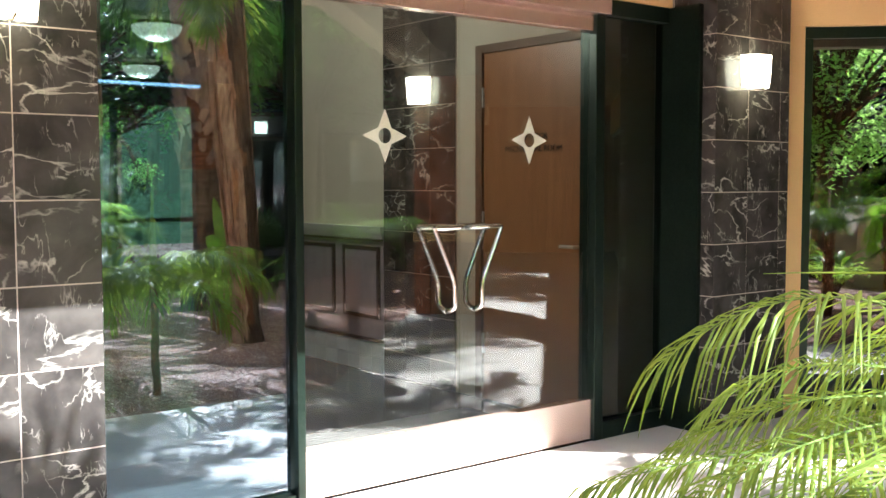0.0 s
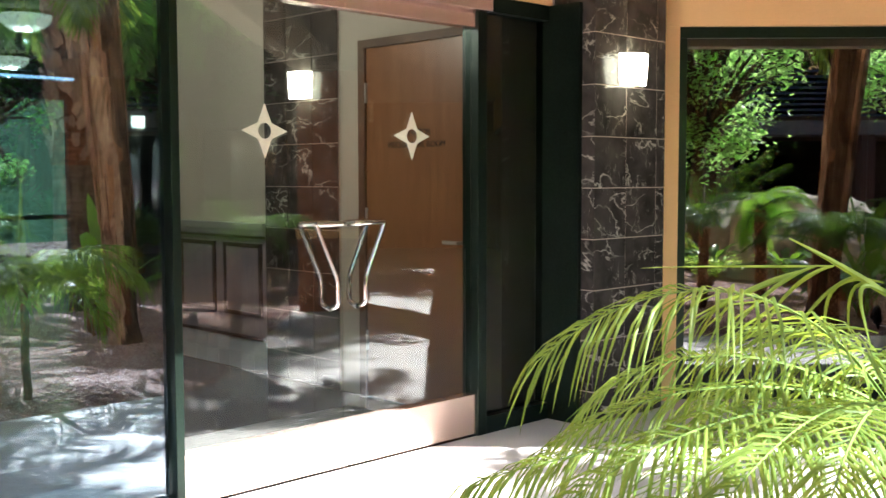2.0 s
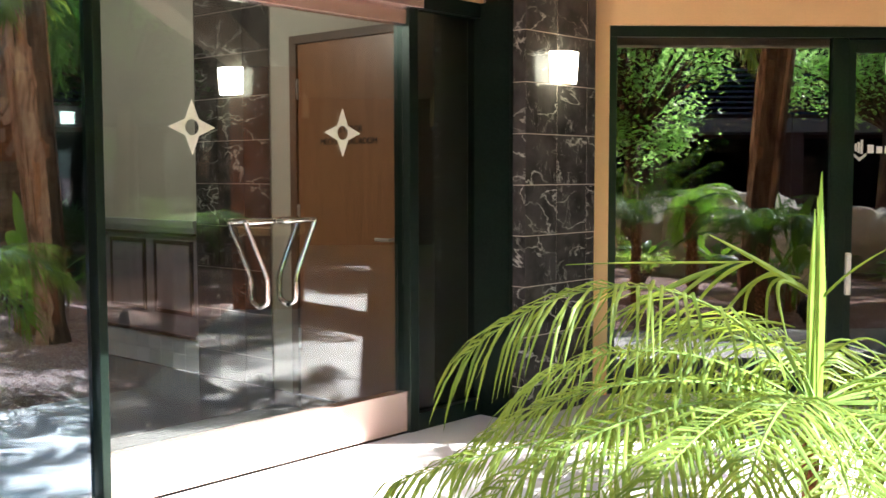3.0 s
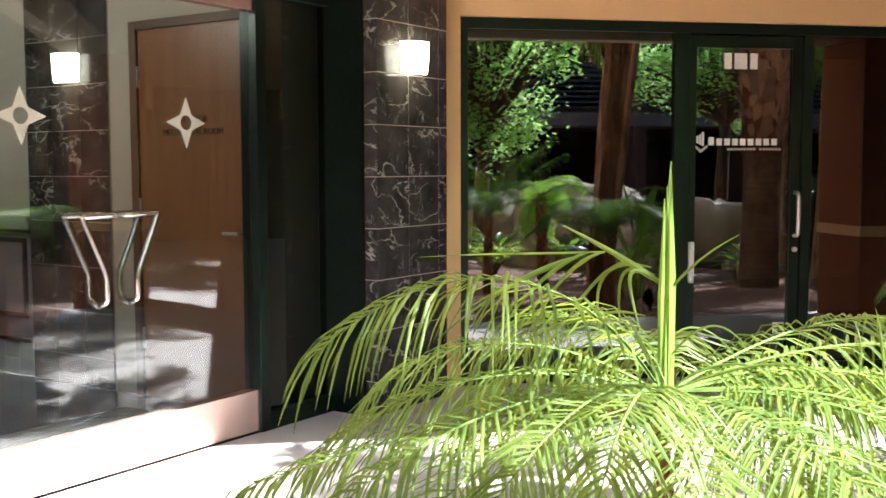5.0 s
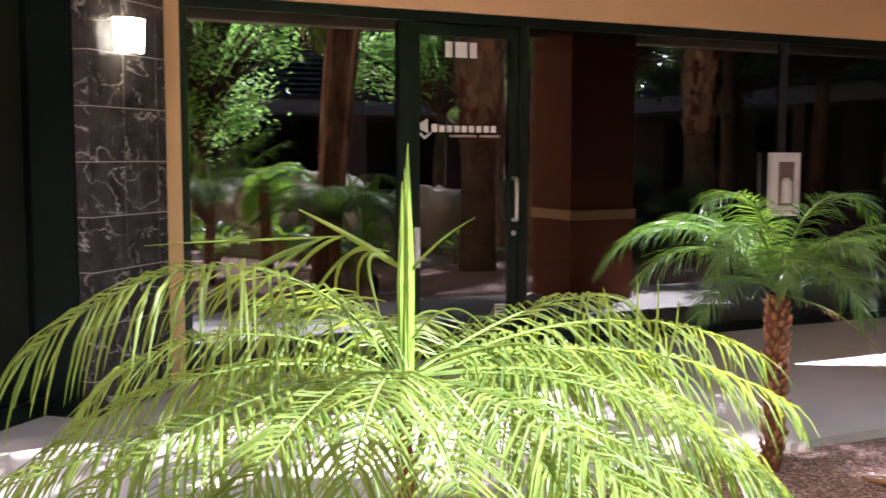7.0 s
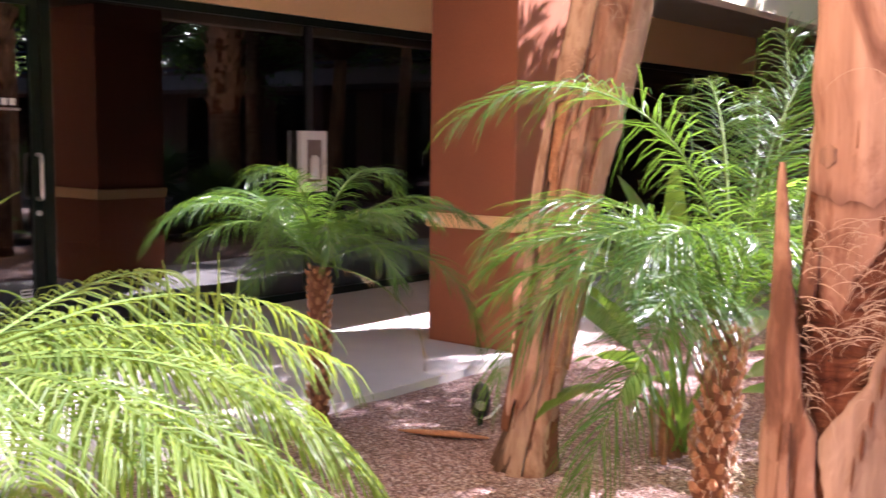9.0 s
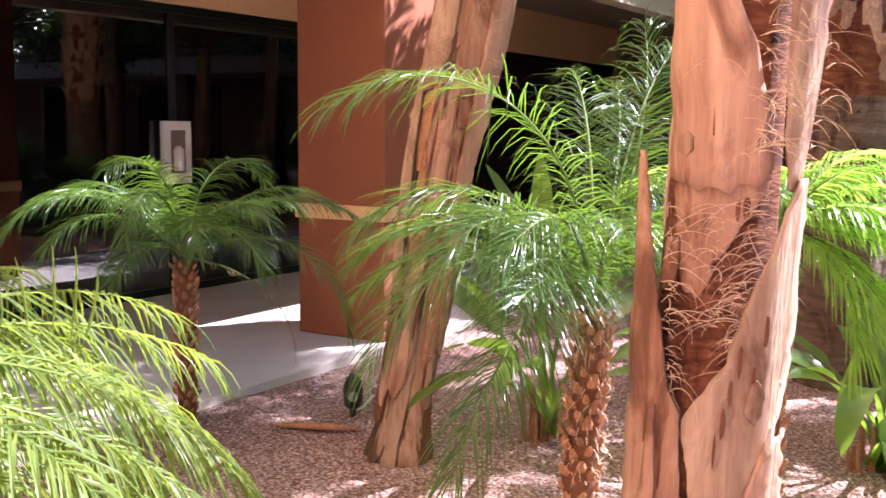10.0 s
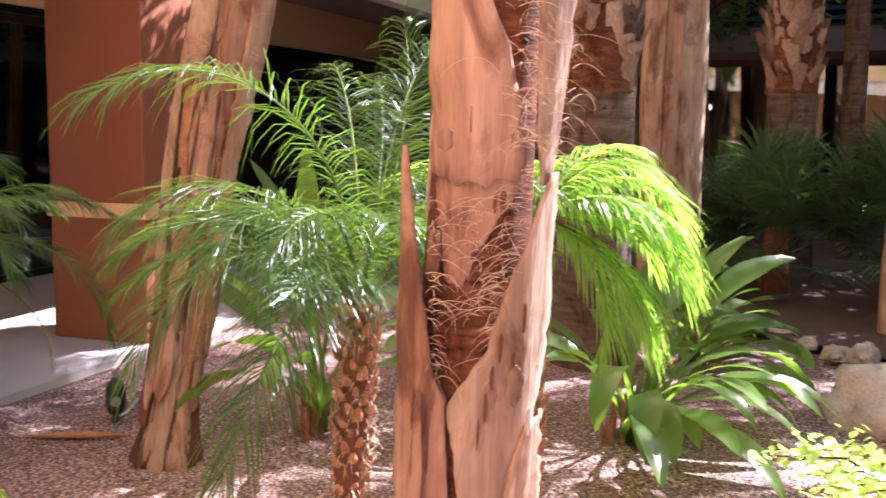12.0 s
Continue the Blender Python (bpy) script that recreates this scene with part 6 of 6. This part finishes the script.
boulder((-1.03, -7.20, -0.02), (0.31, 0.26, 0.24), 1)
boulder((-0.26, -7.92, 0.02), (0.085, 0.08, 0.095), 2)
boulder((-0.12, -7.86, 0.01), (0.085, 0.07, 0.065), 3, "pale flat stone at the edge of the soil bed")
boulder((0.20, -7.98, 0.0), (0.07, 0.06, 0.05), 4)
boulder((0.52, -8.06, -0.01), (0.09, 0.07, 0.05), 5)
for k, (x, y, a, b, c) in enumerate(((-1.2, -8.9, 0.8, 0.6, 1.12), (-2.2, -8.5, 0.75, 0.6, 1.36), (-3.1, -8.7, 0.8, 0.7, 1.42), (-4.1, -8.8, 0.8, 0.7, 1.35), (-1.7, -8.0, 0.5, 0.4, 0.85), (-2.9, -7.9, 0.5, 0.45, 0.7), (-5.1, -8.7, 0.8, 0.7, 1.25))):
    boulder((x, y, 0.0), (a, b, c * 1.02), 10 + k, "large pale boulder of the garden rockwork", flat=0.6)
bm = bmesh.new()
bmesh.ops.create_circle(bm, cap_ends=True, radius=1.0, segments=40)
for v in bm.verts:
    f = 1 + 0.2 * noise.noise(v.co * 1.5)
    v.co = Vector((v.co.x * 4.2 * f, v.co.y * 2.0 * f, 0.02))
so = solid("ground_soil", bm, DIRT, "dark shaded soil bed under the fan palms", "soil")
so.matrix_world = pose(2.2, -10.35, 0.0, 0, 0, -22)

# ---- small things on the gravel ----
up = thing("garden_spotlight", (0.37, -3.97, ground_z(0.37, -3.97)), "black bullet garden spotlight on a ground spike", "spotlight")
bm = bmesh.new()
tube(bm, [(0.012, 0.0, 0.045), (0.008, 0, 0.06), (0.0, 0, 0.10), (-0.004, 0, 0.15), (0.004, 0, 0.185), (0.018, 0, 0.205)], [0.024, 0.040, 0.046, 0.045, 0.036, 0.012], 18)
part("housing", bm, BLACKPLASTIC, up, smooth=True)
bm = bmesh.new()
tube(bm, [(-0.030, 0.006, 0.112), (-0.047, 0.009, 0.110), (-0.049, 0.009, 0.110)], [0.036, 0.036, 0.030], 18)
ring = part("lamp_ring", bm, BLACKPLASTIC, up, smooth=True)
bm = bmesh.new()
tube(bm, [(-0.046, 0.009, 0.110), (-0.0515, 0.0095, 0.1095)], [0.026, 0.022], 18)
part("lens", bm, GRILLE, ring, "pale round lens")
bm = bmesh.new()
tube(bm, [(0.012, 0, -0.05), (0.012, 0, 0.03), (0.012, 0, 0.05)], [0.007, 0.016, 0.026], 8)
part("spike", bm, BLACKPLASTIC, up)
bm = bmesh.new()
tube(bm, [(0.02, -0.02, 0.03), (0.09, -0.06, 0.02), (0.2, -0.13, 0.045)], 0.006, 6)
part("cable", bm, ENAMEL, up, "pale cable")

tw = thing("dry_palm_sheath", (0.21, -3.77, ground_z(0.21, -3.77)), "fallen dry brown palm sheath lying on gravel", "debris")
bm = bmesh.new()
tube(bm, [(0.08, 0.19, 0.02), (0.02, 0.08, 0.028), (-0.03, -0.05, 0.03), (-0.08, -0.20, 0.018)], [0.006, 0.02, 0.026, 0.008], 8)
for v in bm.verts:
    v.co.z = 0.012 + (v.co.z - 0.012) * 0.6
part("sheath", bm, STUB, tw, smooth=True)


# ---- leafy trees round the courtyard ----
def leafy_tree(at, height, crown, blobs, leaves, size, seed, label, trunk_r=0.12, mat=None):
    rng = random.Random(seed)
    t = thing("leafy_tree", at, label, "tree", "courtyard trees")
    bm = bmesh.new()
    fork = Vector((0.1, 0.05, height * 0.45))
    tube(bm, [(0, 0, -0.1), (0.03, 0.02, height * 0.2), fork], [trunk_r * 1.2, trunk_r, trunk_r * 0.8], 10)
    verts, faces = [], []
    for k in range(blobs):
        d = Vector((rng.uniform(-1, 1), rng.uniform(-1, 1), rng.uniform(-1, 1)))
        while d.length > 1:
            d = Vector((rng.uniform(-1, 1), rng.uniform(-1, 1), rng.uniform(-1, 1)))
        c = Vector((d.x * crown[0], d.y * crown[1], height * 0.72 + d.z * crown[2]))
        tube(bm, [fork, fork.lerp(c, 0.5) + Vector((0, 0, 0.12)), c], [trunk_r * 0.35, trunk_r * 0.2, 0.008], 5)
        leafy(rng, verts, faces, c, size, leaves, (0.17, 0.17, 0.13))
    part("trunk", bm, TREEBARK, t, smooth=True)
    part("crown", raw_mesh("crown", verts, faces, mat or TREELEAF), mat or TREELEAF, t)
    return t


leafy_tree((-4.1, -7.9, 0), 4.2, (1.7, 0.7, 1.6), 100, 130, 0.078, 71, "leafy ornamental tree with drooping bright foliage")
leafy_tree((-2.2, -12.8, 0), 4.6, (1.8, 0.7, 1.6), 80, 130, 0.08, 72, "leafy ornamental tree behind the boulders")
# added tree: its crown, out of view, shades the walkway
leafy_tree((5.2, -9.3, 0), 5.6, (1.7, 1.0, 0.7), 42, 95, 0.10, 79, "tall leafy tree added behind the husk-clad palms to shade the walkway", 0.09)
# dark trees set and thickened to shade soil and walkway beyond
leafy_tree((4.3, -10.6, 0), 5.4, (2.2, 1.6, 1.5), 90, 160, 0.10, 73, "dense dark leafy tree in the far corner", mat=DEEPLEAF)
leafy_tree((2.9, -13.6, 0), 5.2, (2.4, 1.5, 1.7), 90, 170, 0.10, 80, "dense dark leafy tree added to shade the fan palms", mat=DEEPLEAF)
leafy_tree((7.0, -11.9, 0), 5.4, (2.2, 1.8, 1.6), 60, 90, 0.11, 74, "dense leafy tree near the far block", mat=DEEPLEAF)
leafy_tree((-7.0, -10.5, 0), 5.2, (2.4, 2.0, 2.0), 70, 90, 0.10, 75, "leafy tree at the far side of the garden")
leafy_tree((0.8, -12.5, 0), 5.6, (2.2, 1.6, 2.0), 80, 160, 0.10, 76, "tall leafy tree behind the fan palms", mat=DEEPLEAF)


leafy_tree((0.2, 15.2, 0), 4.6, (2.6, 1.2, 2.2), 70, 90, 0.10, 77, "leafy tree outside the lobby's back window")
leafy_tree((3.0, 16.2, 0), 5.0, (2.4, 1.2, 2.4), 60, 90, 0.10, 78, "leafy tree beyond the lobby's back window")
# ---- loose gravel stones, all in one ----
def pebbles():
    rng = random.Random(81)
    verts, faces = [], []
    oct_v = [Vector(v) for v in ((1, 0, 0), (-1, 0, 0), (0, 1, 0), (0, -1, 0), (0, 0, 0.8), (0, 0, -0.8))]
    oct_f = ((0, 2, 4), (2, 1, 4), (1, 3, 4), (3, 0, 4), (2, 0, 5), (1, 2, 5), (3, 1, 5), (0, 3, 5))
    n = 0
    while n < 26000:
        x, y = rng.uniform(-3.6, 2.4), rng.uniform(-8.2, -1.75)
        dist = math.hypot(x + 4.36, y + 3.2)
        if (x * -UY + y * UX) > -1.86 or rng.random() > 4.0 / max(2.0, dist):
            continue
        s = rng.uniform(0.004, 0.010)
        a = rng.uniform(0, 6.28)
        ca, sa = math.cos(a), math.sin(a)
        z = ground_z(x, y) + s * 0.3
        b0 = len(verts)
        k1, k2, k3 = rng.uniform(0.7, 1.3), rng.uniform(0.6, 1.1), rng.uniform(0.5, 0.9)
        for v in oct_v:
            px, py, pz = v.x * s * k1, v.y * s * k2, v.z * s * k3
            verts.append((x + px * ca - py * sa, y + px * sa + py * ca, z + pz))
        faces += [tuple(b0 + i for i in f) for f in oct_f]
        n += 1
    return raw_mesh("gravel_stones", verts, faces, PEBBLE)


PEBBLE, pn, pl, pb = material("loose_gravel", 0.9, 0, 0.25)
pg = pn.new("ShaderNodeNewGeometry")
pl.new(ramp(pn, pl, pg.outputs["Random Per Island"], (0.0, (0.26, 0.145, 0.11)), (0.5, (0.47, 0.305, 0.25)), (1.0, (0.66, 0.53, 0.48))), pb.inputs["Base Color"])
tagged(new("gravel_stones", pebbles()), "loose brown and pink gravel stones on the bed", "gravel", kind="stuff")
